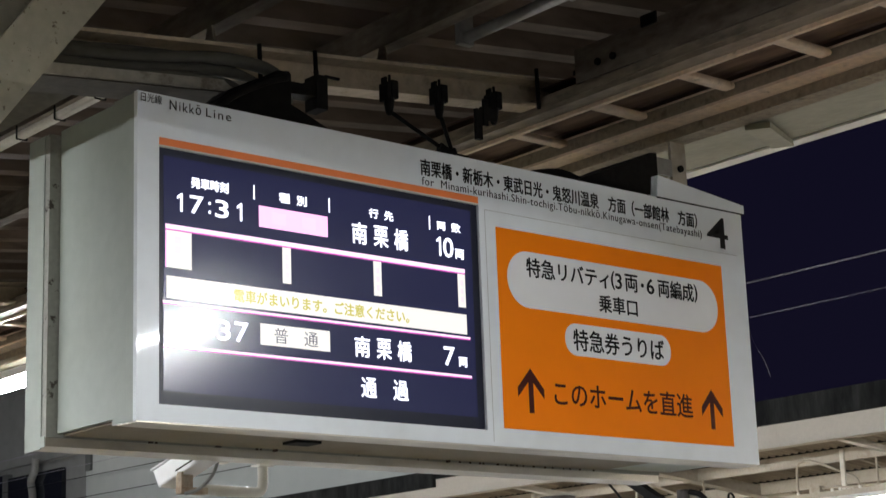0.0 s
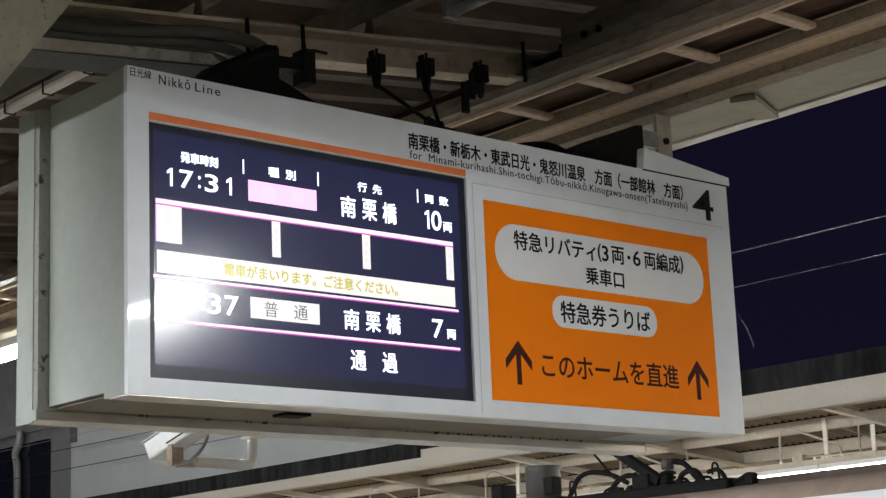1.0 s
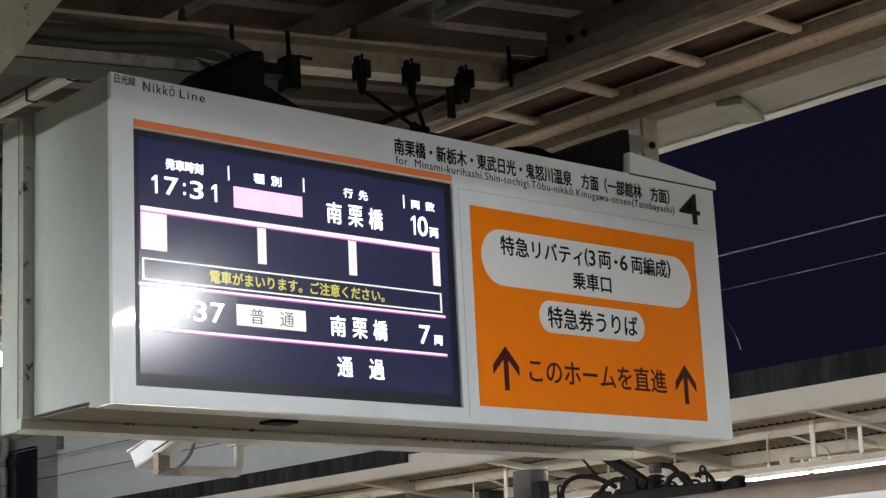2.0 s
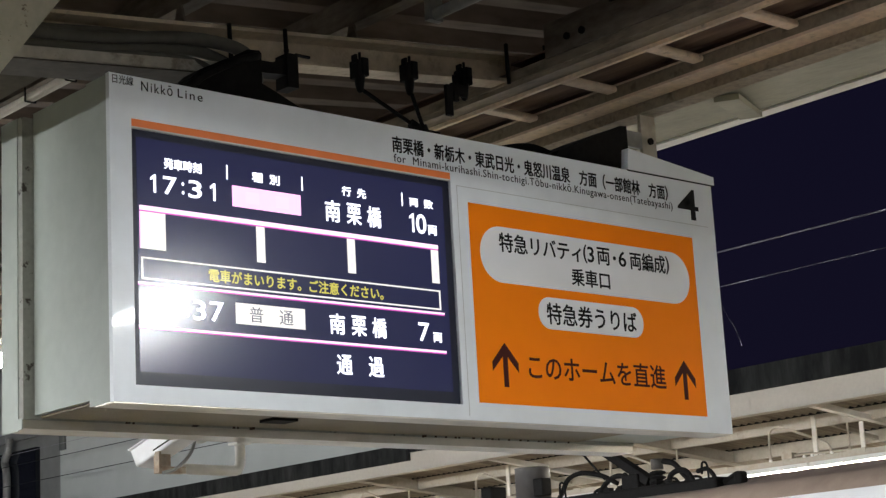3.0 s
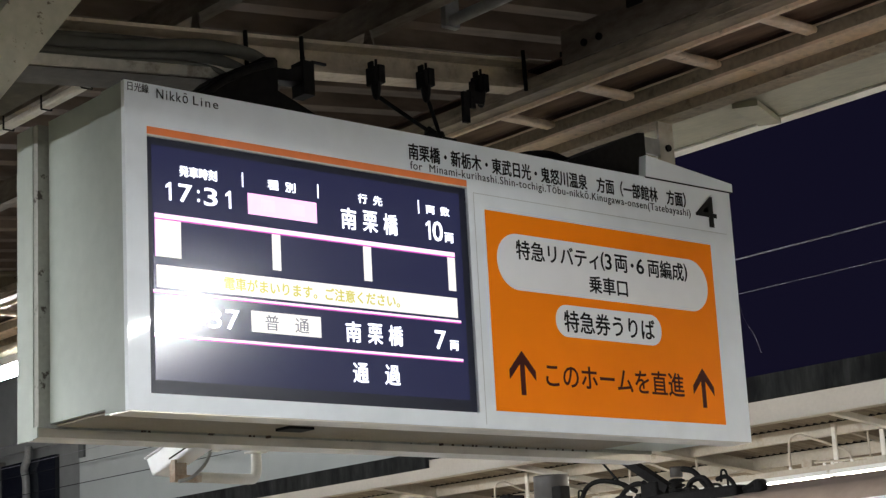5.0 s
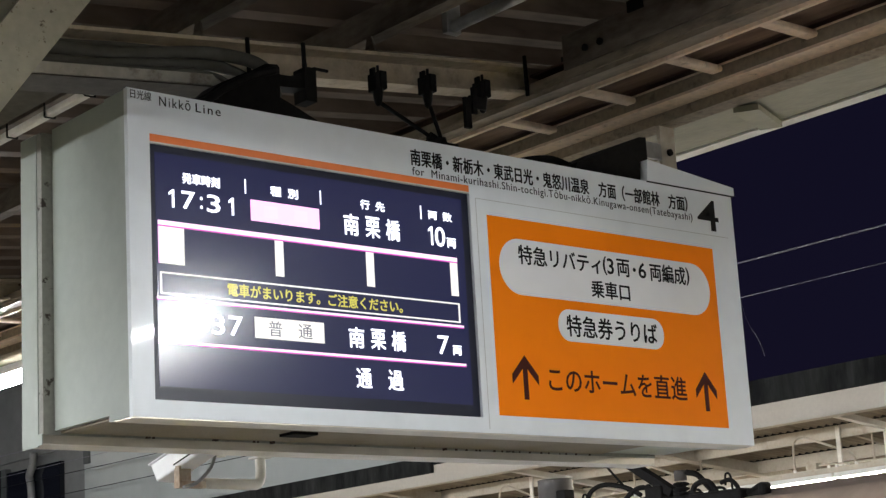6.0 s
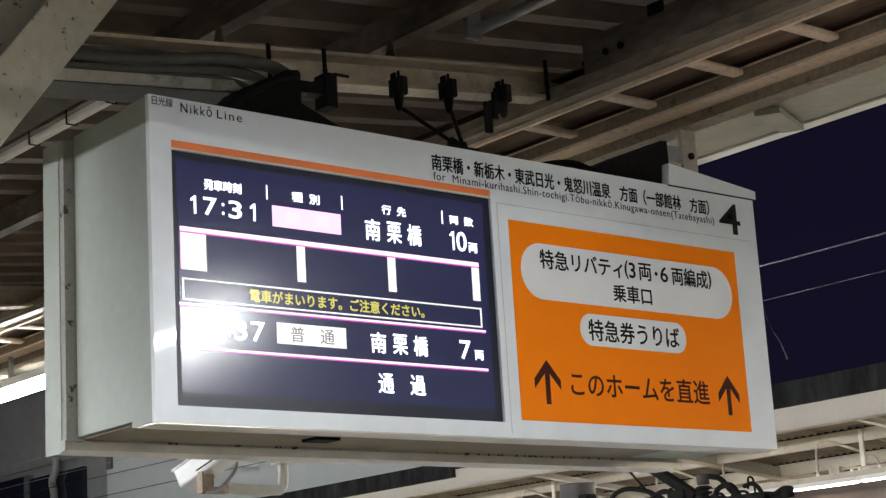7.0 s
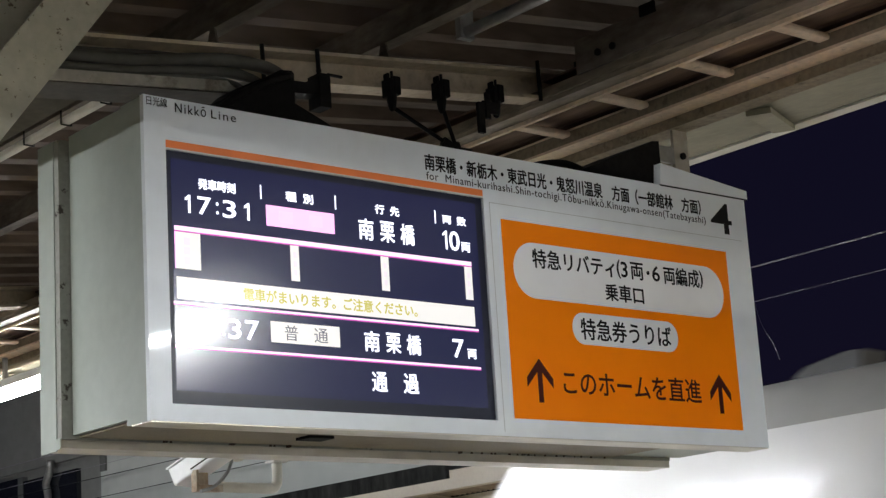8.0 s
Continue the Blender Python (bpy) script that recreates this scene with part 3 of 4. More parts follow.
words("lettering", "南栗橋・新栃木・東武日光・鬼怒川温泉　方面（一部館林　方面）", 0.993, 2.247, 3.1345, 3.187, 0, INK, front, fat=0.0011)
words("lettering", "for  Minami-kurihashi.Shin-tochigi.Tōbu-nikkō.Kinugawa-onsen(Tatebayashi)", 0.996, 2.268, 3.0965, 3.131, 0, INK, front, gap=1.12)
words("track_number", "4", 2.296, 2.407, 3.078, 3.190, 0, INK, front, bold=0.006)

# the orange panel
OX0, OX1, OZ0, OZ1 = 1.292, 2.358, 2.376, 3.012
panel = part("orange_panel", boxes((OX0, OX1, -0.0015, 0.001, OZ0, OZ1)), ORANGE, sign, "orange direction panel")
part("white_field", prism(bmesh.new(), rounded(1.331, 2.322, 2.764, 2.947, 0.090), "y", -0.0027, -0.0014), WHITE_FILM, panel)
part("white_field", prism(bmesh.new(), rounded(1.571, 2.066, 2.629, 2.734, 0.050), "y", -0.0027, -0.0014), WHITE_FILM, panel)
for text, a, b, dz in (("特急リバティ", 1.415, 1.785, 0.0), ("(", 1.797, 1.812, 0.0), ("3", 1.817, 1.846, 0.005), ("両", 1.863, 1.922, 0.002), ("6", 1.967, 2.002, 0.005), ("両編成", 2.023, 2.200, 0.0), (")", 2.204, 2.219, 0.0)):
    words("lettering", text, a, b, 2.866 + dz, 2.928 - dz, -0.0027, INK, panel, fat=0.0011)
part("lettering", prism(bmesh.new(), rounded(1.939, 1.953, 2.889, 2.903, 0.0069), "y", -0.0036, -0.0028), INK, panel)
words("lettering", "乗車口", 1.734, 1.914, 2.785, 2.842, -0.0027, INK, panel, fat=0.0011)
words("lettering", "特急券うりば", 1.608, 2.031, 2.646, 2.716, -0.0027, INK, panel, fat=0.0011)
words("lettering", "このホームを直進", 1.512, 2.157, 2.462, 2.542, -0.0015, BROWN_INK, panel, fat=0.0010)


def arrow(cx, z0, z1, w):
    bm = bmesh.new()
    t = 0.010
    prism(bm, [(cx - t, z0), (cx + t, z0), (cx + t, z1 - 0.022), (cx - t, z1 - 0.022)], "y", -0.0024, -0.0014)
    h = z1 - 0.062
    prism(bm, [(cx, z1), (cx + w, h), (cx + w, h - 0.030), (cx, z1 - 0.032), (cx - w, h - 0.030), (cx - w, h)], "y", -0.0025, -0.0013)
    part("arrow", bm, BROWN_INK, panel)


arrow(1.411, 2.430, 2.570, 0.056)
arrow(2.257, 2.430, 2.566, 0.053)

# the display
G = 0.010            # the glass lies a little behind the frame
T0, T1 = 0.0085, 0.0100
part("display_stripe", boxes((DX0, DX1, 0.001, 0.03, 3.078, DZ1)), STRIPE, sign, "orange stripe above the display")
part("display_trim", boxes((DX0, DX1, 0.001, 0.03, 3.0735, 3.0778)), WHITE_PAINT, sign, "thin white trim")
part("display_bezel", boxes((DX0, DX1, 0.011, 0.05, DZ0 - 0.004, 3.0733)), BEZEL, sign, "black bezel")
disp = part("display_screen", boxes((0.088, 1.196, G, 0.0113, 2.405, 3.052)), GLASS, sign, "dark glossy display glass, lit")


def lit(name, x0, x1, z0, z1, mat, y0=T0, y1=T1, label=""):
    return part(name, boxes((x0, x1, y0, y1, z0, z1)), mat, disp, label)


E_Y = 0.0092


def one_or_words(name, ch, x0, x1, z0, z1, y, mat, parent, bold=0.0):
    """A digit of the clock; the one is a stem with a short flag."""
    if ch != "1":
        return words(name, ch, x0, x1, z0, z1, y, mat, parent, bold)
    s = 0.0072
    outline = [(x1 - s, z0), (x1, z0), (x1, z1), (x1 - s * 0.8, z1), (x0, z1 - 0.010), (x0, z1 - 0.017), (x1 - s, z1 - 0.012)]
    return part(name, prism(bmesh.new(), outline, "y", y - 0.001, y - 0.0002), mat, parent)


words("heading", "発車時刻", 0.175, 0.297, 2.974, 3.004, E_Y, LIT_WHITE, disp, fat=0.0008)
words("heading", "種  別", 0.470, 0.566, 2.975, 3.003, E_Y, LIT_WHITE, disp, fat=0.0008)
words("heading", "行  先", 0.795, 0.886, 2.975, 3.003, E_Y, LIT_WHITE, disp, fat=0.0008)
words("heading", "両  数", 1.058, 1.152, 2.974, 3.001, E_Y, LIT_WHITE, disp, fat=0.0008)
for bx in (0.384, 0.648, 1.029):
    lit("divider", bx - 0.0018, bx + 0.0018, 2.970, 3.012, LIT_WHITE)
for ch, a, b in (("1", 0.130, 0.1475), ("7", 0.171, 0.215), (":", 0.231, 0.239), ("3", 0.253, 0.297), ("1", 0.325, 0.3425)):
    one_or_words("time", ch, a, b, 2.901 + 0.006 * (ch == ":"), 2.952 - 0.010 * (ch == ":"), E_Y, LIT_WHITE, disp, bold=0.008)
pink = lit("type_field", 0.400, 0.640, 2.894, 2.955, LIT_PINK, label="glowing pink field")
lit("illegible_word", 0.445, 0.492, 2.907, 2.942, LIT_PINK_WORD, 0.0078, 0.0084)
lit("illegible_word", 0.550, 0.597, 2.907, 2.942, LIT_PINK_WORD, 0.0078, 0.0084)
for ch, a, b in (("南", 0.730, 0.784), ("栗", 0.811, 0.864), ("橋", 0.889, 0.941)):
    words("destination", ch, a, b, 2.890, 2.953, E_Y, LIT_WHITE, disp, fat=0.0010)
one_or_words("car_count", "1", 1.054, 1.0715, 2.892, 2.951, E_Y, LIT_WHITE, disp)
words("car_count", "0", 1.081, 1.120, 2.891, 2.952, E_Y, LIT_WHITE, disp, fat=0.0008)
words("car_count", "両", 1.128, 1.163, 2.891, 2.921, E_Y, LIT_WHITE, disp, fat=0.0008)
lit("route_line", 0.094, 1.164, 2.848, 2.861, LIT_PALE_PINK)
lit("route_line", 0.094, 1.164, 2.8445, 2.848, LIT_MAGENTA)
lit("stop_mark", 0.098, 0.176, 2.741, 2.8440, LIT_CREAM, label="glowing white stop mark")
lit("stop_mark", 0.094, 0.0978, 2.741, 2.8440, LIT_PINK)
for sx in (0.493, 0.821, 1.149):
    lit("stop_mark", sx - 0.0145, sx + 0.0145, 2.740, 2.8440, LIT_CREAM)
    for k in range(3):
        lit("illegible_word", sx - 0.006, sx + 0.006, 2.756 + 0.026 * k, 2.773 + 0.026 * k, LIT_FAINT, 0.0078, 0.0084)
for k in range(3):
    lit("illegible_word", 0.122, 0.142, 2.755 + 0.027 * k, 2.776 + 0.027 * k, LIT_FAINT, 0.0078, 0.0084)
# the announcement banner: outline and letters stay, its white fill flashes on and off
lit("banner_outline", 0.097, 1.164, 2.7135, 2.7180, LIT_CREAM)
lit("banner_outline", 0.097, 1.164, 2.6565, 2.6610, LIT_CREAM)
lit("banner_outline", 0.097, 0.1025, 2.6610, 2.7135, LIT_CREAM)
lit("banner_outline", 1.1585, 1.164, 2.6610, 2.7135, LIT_CREAM)
banner = part("banner_fill", boxes((0.1025, 1.1585, 0, 0.0008, 2.6610, 2.7135)), LIT_CREAM, disp, "flashing white banner field")
words("banner_text", "電車がまいります。ご注意ください。", 0.313, 0.935, 2.669, 2.705, 0.0085, LIT_YELLOW, disp, fat=0.0008)
lit("divider_line", 0.086, 1.176, 2.643, 2.649, LIT_PALE_PINK)
lit("divider_line", 0.086, 1.176, 2.6395, 2.643, LIT_MAGENTA)
for ch, a, b in (("1", 0.134, 0.1515), ("7", 0.174, 0.220), (":", 0.238, 0.246), ("3", 0.258, 0.300), ("7", 0.314, 0.360)):
    one_or_words("time", ch, a, b, 2.557 + 0.006 * (ch == ":"), 2.613 - 0.010 * (ch == ":"), E_Y, LIT_WHITE, disp, bold=0.008)
lit("type_field", 0.400, 0.640, 2.557, 2.617, LIT_CREAM)
words("train_type", "普　通", 0.446, 0.597, 2.565, 2.609, 0.0085, LIT_SHADE, disp)
for ch, a, b in (("南", 0.730, 0.784), ("栗", 0.811, 0.864), ("橋", 0.889, 0.941)):
    words("destination", ch, a, b, 2.553, 2.612, E_Y, LIT_WHITE, disp, fat=0.0010)
words("car_count", "7", 1.068, 1.110, 2.555, 2.611, E_Y, LIT_WHITE, disp, fat=0.0008)
words("car_count", "両", 1.126, 1.160, 2.555, 2.584, E_Y, LIT_WHITE, disp, fat=0.0008)
lit("divider_line", 0.087, 1.176, 2.5235, 2.530, LIT_PALE_PINK)
lit("divider_line", 0.087, 1.176, 2.520, 2.5235, LIT_MAGENTA)
words("passing_notice", "通　過", 0.750, 0.924, 2.435, 2.494, E_Y, LIT_WHITE, disp, fat=0.0008)

# ---- fittings on top of the sign ----
hang = thing("sign_hanger", "grey steel bracket with a bolt holding the sign's top", "bracket", "sign hangers")
part("upright", boxes((2.352, 2.428, 0.19, 0.204, 3.212, 3.560)), OPP_WHITE, hang)
part("cross_arm", boxes((2.250, 2.352, 0.19, 0.202, 3.385, 3.446)), GREY_STEEL, hang)
part("bolt", pipe(bmesh.new(), [(2.392, 0.180, 3.418), (2.392, 0.189, 3.418)], 0.013, 12), BLACK, hang, "dark bolt head")
# Black wedge put in for the shaded void between the edge beam and sign.
blk = thing("shade_wedge", "black wedge standing in for the dark void on top of the sign under the edge beam", "box")
part("casing", prism(bmesh.new(), [(1.80, 3.213), (2.195, 3.213), (2.195, 3.430), (2.16, 3.426), (1.84, 3.290)], "y", 0.12, 0.40), BLACK, blk)
part("cable", pipe(bmesh.new(), bend([(1.88, 0.2, 3.30), (1.80, 0.22, 3.32), (1.66, 0.24, 3.29), (1.56, 0.26, 3.22)]), 0.014, 8), BLACK, blk)
jb = thing("junction_box", "black junction boxes with drooping cables on top of the sign", "junction box")
part("box", prism(bmesh.new(), [(0.43, 3.213), (0.704, 3.213), (0.708, 3.478), (0.700, 3.487), (0.655, 3.482), (0.62, 3.46), (0.54, 3.420), (0.48, 3.388), (0.445, 3.355)], "y", 0.27, 0.36), BLACK, jb)
part("base_cover", prism(bmesh.new(), [(0.705, 3.213), (0.95, 3.213), (0.86, 3.325), (0.76, 3.365), (0.705, 3.385)], "y", 0.275, 0.37), BLACK, jb)
part("neck", prism(bmesh.new(), [(0.706, 3.422), (0.82, 3.432), (0.82, 3.490), (0.80, 3.480), (0.76, 3.464), (0.706, 3.462)], "y", 0.285, 0.345), BLACK, jb)
part("plate", boxes((0.815, 0.857, 0.280, 0.345, 3.392, 3.504), (0.857, 0.914, 0.290, 0.298, 3.504, 3.512)), BLACK, jb)
part("cable_loop", pipe(bmesh.new(), bend([(0.40, 0.28, 3.300), (0.44, 0.27, 3.330), (0.50, 0.262, 3.375), (0.60, 0.258, 3.43), (0.69, 0.262, 3.465)]), 0.013), BLACK, jb)
part("cable_loop", pipe(bmesh.new(), bend([(0.375, 0.28, 3.318), (0.42, 0.27, 3.323), (0.47, 0.265, 3.345)]), 0.009), BLACK, jb)
for hx, z0, z1 in ((0.678, 3.492, 3.590), (0.897, 3.505, 3.612), (1.890, 3.615, 3.745), (2.088, 3.705, 3.775)):
    rod = thing("hanging_rod", "thin dark threaded rod hanging from the cross beam", "rod", "hanging rods")
    part("rod", pipe(bmesh.new(), [(hx + 0.004, 0.397, z0), (hx, 0.397, z1 + 0.02)], 0.0075, 8), BLACK, rod)
    part("nut", pipe(bmesh.new(), [(hx + 0.002, 0.396, z0 + 0.05), (hx + 0.002, 0.396, z0 + 0.058)], 0.009, 6), BLACK, rod)


def clamp(x, z):
    t = thing("beam_clamp", "black beam clamp with a bolt under the cross beam", "clamp", "beam clamps", at=(x, 0.36, z))
    part("jaw", box(bmesh.new(), -0.006, 0.023, -0.016, 0.045, -0.042, 0.022, bevel=0.004), BLACK, t)
    part("side_plate", box(bmesh.new(), -0.026, -0.009, -0.015, 0.030, -0.050, 0.012, bevel=0.003), BLACK, t)
    part("bolt", pipe(bmesh.new(), [(-0.012, -0.01, 0.010), (-0.012, -0.01, 0.036)], 0.005, 8), BLACK, t)
    part("lug", boxes((-0.030, -0.022, -0.012, 0.012, 0.0, 0.028)), BLACK, t)
    part("eye_nut", lathe(bmesh.new(), -0.008, 0, [(-0.100, 0.005), (-0.094, 0.011), (-0.075, 0.015), (-0.050, 0.018), (-0.040, 0.018)], 10), BLACK, t)


for kx, kz in ((1.178, 3.552), (1.395, 3.578), (1.645, 3.600)):
    clamp(kx, kz)
for a, b in (((1.182, 0.36, 3.462), (1.365, 0.34, 3.372)), ((1.395, 0.36, 3.485), (1.410, 0.33, 3.365))):
    st = thing("stay_rod", "dark stay rod between beam clamp and sign", "rod", "stay rods")
    part("rod", pipe(bmesh.new(), [a, b], 0.007, 8), BLACK, st)
    e = Vector(b)
    part("turnbuckle", pipe(bmesh.new(), [e, e + (e - Vector(a)).normalized() * 0.05], 0.016, 8), BLACK, st)
    part("foot", boxes((b[0] - 0.02, b[0] + 0.05, b[1] - 0.03, b[1] + 0.03, 3.213, b[2] - 0.02)), BLACK, st)
claw = thing("cable_clip", "black cable clip beside the clamp", "clip")
part("clip_plate", boxes((1.565, 1.585, 0.33, 0.34, 3.48, 3.575), (1.585, 1.625, 0.33, 0.338, 3.50, 3.52), (1.530, 1.556, 0.33, 0.345, 3.425, 3.535), (1.556, 1.63, 0.334, 0.345, 3.515, 3.545)), BLACK, claw)
cp = thing("ceiling_conduit", "pale round conduit under the canopy roof", "conduit")
part("pipe", pipe(bmesh.new(), [(1.375, -5.0, 3.715), (1.375, 0.22, 3.715)], 0.020, 12), GREY_STEEL, cp)
part("clip", boxes((1.345, 1.405, -0.30, -0.28, 3.70, 3.85)), GREY_STEEL, cp)
part("clip", boxes((1.345, 1.405, 0.19, 0.215, 3.692, 3.85)), GREY_STEEL, cp)

# ---- security camera behind the sign ----
cctv = thing("security_camera", "white security camera on a bent pale pipe arm", "camera")
arm_pts = bend([(0.812, 0.60, 2.302), (0.812, 0.60, 2.252), (0.803, 0.60, 2.228), (0.775, 0.60, 2.220), (0.60, 0.60, 2.222)])
part("arm", pipe(bmesh.new(), arm_pts, 0.0165, 12), WHITE_PAINT, cctv, "bent pale pipe")
part("flange", boxes((0.785, 0.840, 0.575, 0.625, 2.302, 2.308)), WHITE_PAINT, cctv)
m = pose(0.5486, 0.615, 2.2964, 0, -23.2, -70)
bm = box(bmesh.new(), -0.100, 0.095, -0.044, 0.044, -0.029, 0.031, bevel=0.007)
bm.transform(m)
part("camera_body", bm, CAM_WHITE, cctv)
bm = boxes((-0.104, 0.10, -0.046, 0.046, 0.0315, 0.036))
bm.transform(m)
part("sunshield", bm, CAM_WHITE, cctv)
bm = boxes((-0.02, 0.060, -0.0455, -0.0435, -0.015, -0.011))
bm.transform(m)
part("vent_slot", bm, BLACK, cctv)
bm = pipe(bmesh.new(), [(-0.097, 0, 0), (-0.102, 0, 0), (-0.104, 0, 0)], 0.02, 14)
bm.transform(m)
part("lens", bm, CAM_LENS, cctv)
part("bracket", boxes((0.505, 0.60, 0.585, 0.615, 2.206, 2.226), (0.505, 0.513, 0.585, 0.615, 2.226, 2.272), (0.513, 0.560, 0.606, 0.612, 2.226, 2.266)), RUST_BROWN, cctv, "rust-stained swivel bracket")
part("cable", pipe(bmesh.new(), bend([(0.508, 0.57, 2.204), (0.554, 0.565, 2.219), (0.603, 0.565, 2.263), (0.625, 0.57, 2.303)]), 0.0055, 8), GREY_STEEL, cctv)
part("cable_gland", boxes((0.605, 0.665, 0.57, 0.60, 2.301, 2.307)), WHITE_PAINT, cctv)


# ---- the opposite platform's canopy ----
def opp_z(x):
    """Underside of the opposite canopy's sheet: a shallow V with its valley over the columns."""
    return 3.644 - 0.109 * (x - 10.0) if x < 13.5 else 3.2625 + 0.109 * (x - 13.5)


def slope_beam(name, y, width, depth, paint):
    """A flanged beam across the opposite platform that follows the sheet's fall."""
    bm = bmesh.new()
    for xa, xb in ((10.0, 13.5), (17.0, 13.5)):
        za, zb = opp_z(xa) - 0.146, opp_z(xb) - 0.146
        bar(bm, (xa, y, za + 0.006), (xb, y, zb + 0.006), width, 0.012)
        bar(bm, (xa, y, za + 0.012 + depth / 2), (xb, y, zb + 0.012 + depth / 2), 0.012, depth)
    part(name, bm, paint, opp)


opp = thing("opposite_canopy", "pale corrugated canopy with black gutter over the opposite platform", "roof", kind="structure")
part("gutter_board", boxes((9.88, 9.96, -20, 10.5, 3.674, 3.888)), GUTTER_AND_GAP_BLACK, opp, "black weathered gutter board")
part("gutter_board", boxes((9.875, 9.915, 10.503, 50, 3.588, 3.765)), GUTTER_AND_GAP_BLACK, opp, "black weathered gutter board")
part("fascia_beam", boxes((9.92, 9.935, -20, 50, 3.484, 3.672)), FASCIA, opp, "cream fascia beam")
part("fascia_flange", boxes((9.90, 10.03, -20, 50, 3.470, 3.482)), FASCIA, opp)
part("patch_plate", boxes((9.917, 9.9195, 5.90, 6.005, 3.552, 3.618)), FASCIA, opp)
bm = bmesh.new()
for x0, x1 in ((9.97, 13.5), (13.5, 17.0)):
    rows = []
    ys = np.arange(-6, 30, 0.0112)
    for x in (x0, x1):
        rows.append([bm.verts.new((x, y, opp_z(x) + 0.014 + 0.014 * math.sin(y * math.tau / 0.09))) for y in ys])
    for a, b, c, d in zip(rows[0], rows[0][1:], rows[1][1:], rows[1]):
        bm.faces.new((a, b, c, d))
part("corrugated_sheet", bm, OPP_DECK, opp)
for px in (11.0, 11.94, 12.88, 14.12, 15.06, 16.0):
    z = opp_z(px)
    # the wide top flange and the black strip darken the gaps under the waves
    part("purlin", boxes((px - 0.03, px - 0.024, -12, 42, z - 0.112, z - 0.004), (px - 0.03, px + 0.03, -12, 42, z - 0.120, z - 0.112),
                         (px - 0.024, px + 0.13, -12, 42, z - 0.010, z - 0.004)), OPP_WHITE, opp)
    part("gap_shade_strip", boxes((px - 0.022, px - 0.014, -6, 29, z - 0.003, z + 0.029)), GUTTER_AND_GAP_BLACK, opp, "black strip put in for the dark gaps in the sheet's waves")
for ry in (-4.0, -0.2, 3.7, 7.78, 11.65, 15.5, 19.4, 23.3):
    slope_beam("rafter", ry, 0.12, 0.11, OPP_WHITE)
for ry in (1.5, 5.40, 9.5, 13.5):
    slope_beam("brace", ry, 0.065, 0.05, WHITE_PAINT)
for cy in (-4.0, 3.7, 11.65, 19.4, 27.0):
    t = thing("opposite_column", "white steel column under the opposite canopy", "column", "opposite columns", at=(13.5, cy, 0))
    part("post", boxes((-0.1, 0.1, -0.1, -0.085, 0, 3.115), (-0.1, 0.1, 0.085, 0.1, 0, 3.115), (-0.01, 0.01, -0.085, 0.085, 0, 3.115)), WHITE_PAINT, t)
    part("base_plate", boxes((-0.18, 0.18, -0.18, 0.18, 0, 0.02)), GREY_STEEL, t)

# lamp rail of the opposite platform with bent pipe hangers
for k in range(20):
    y = -5.295 + 1.27 * k
    t = thing("rail_lamp", "lit fluorescent tube under a white lamp rail", "lamp", "opposite tube lamps", at=(11.0, y, 3.036))
    part("tube", pipe(bmesh.new(), [(0, 0.02, 0), (0, 1.2, 0)], 0.017), TUBE_WARM, t, "glowing white tube")
    part("socket", boxes((-0.02, 0.02, 1.2, 1.24, -0.02, 0.05)), HOUSING, t)
    part("housing", boxes((-0.118, 0.118, 0, 1.24, 0.022, 0.030), (-0.05, 0.05, 0, 1.24, 0.030, 0.07)), HOUSING, t)
rail = thing("lamp_rail", "white steel lamp rail hung from the opposite canopy", "rail", kind="structure")
part("channel", boxes((10.955, 11.045, -6, 24, 3.107, 3.160)), OPP_WHITE, rail)
rng = random.Random(5)
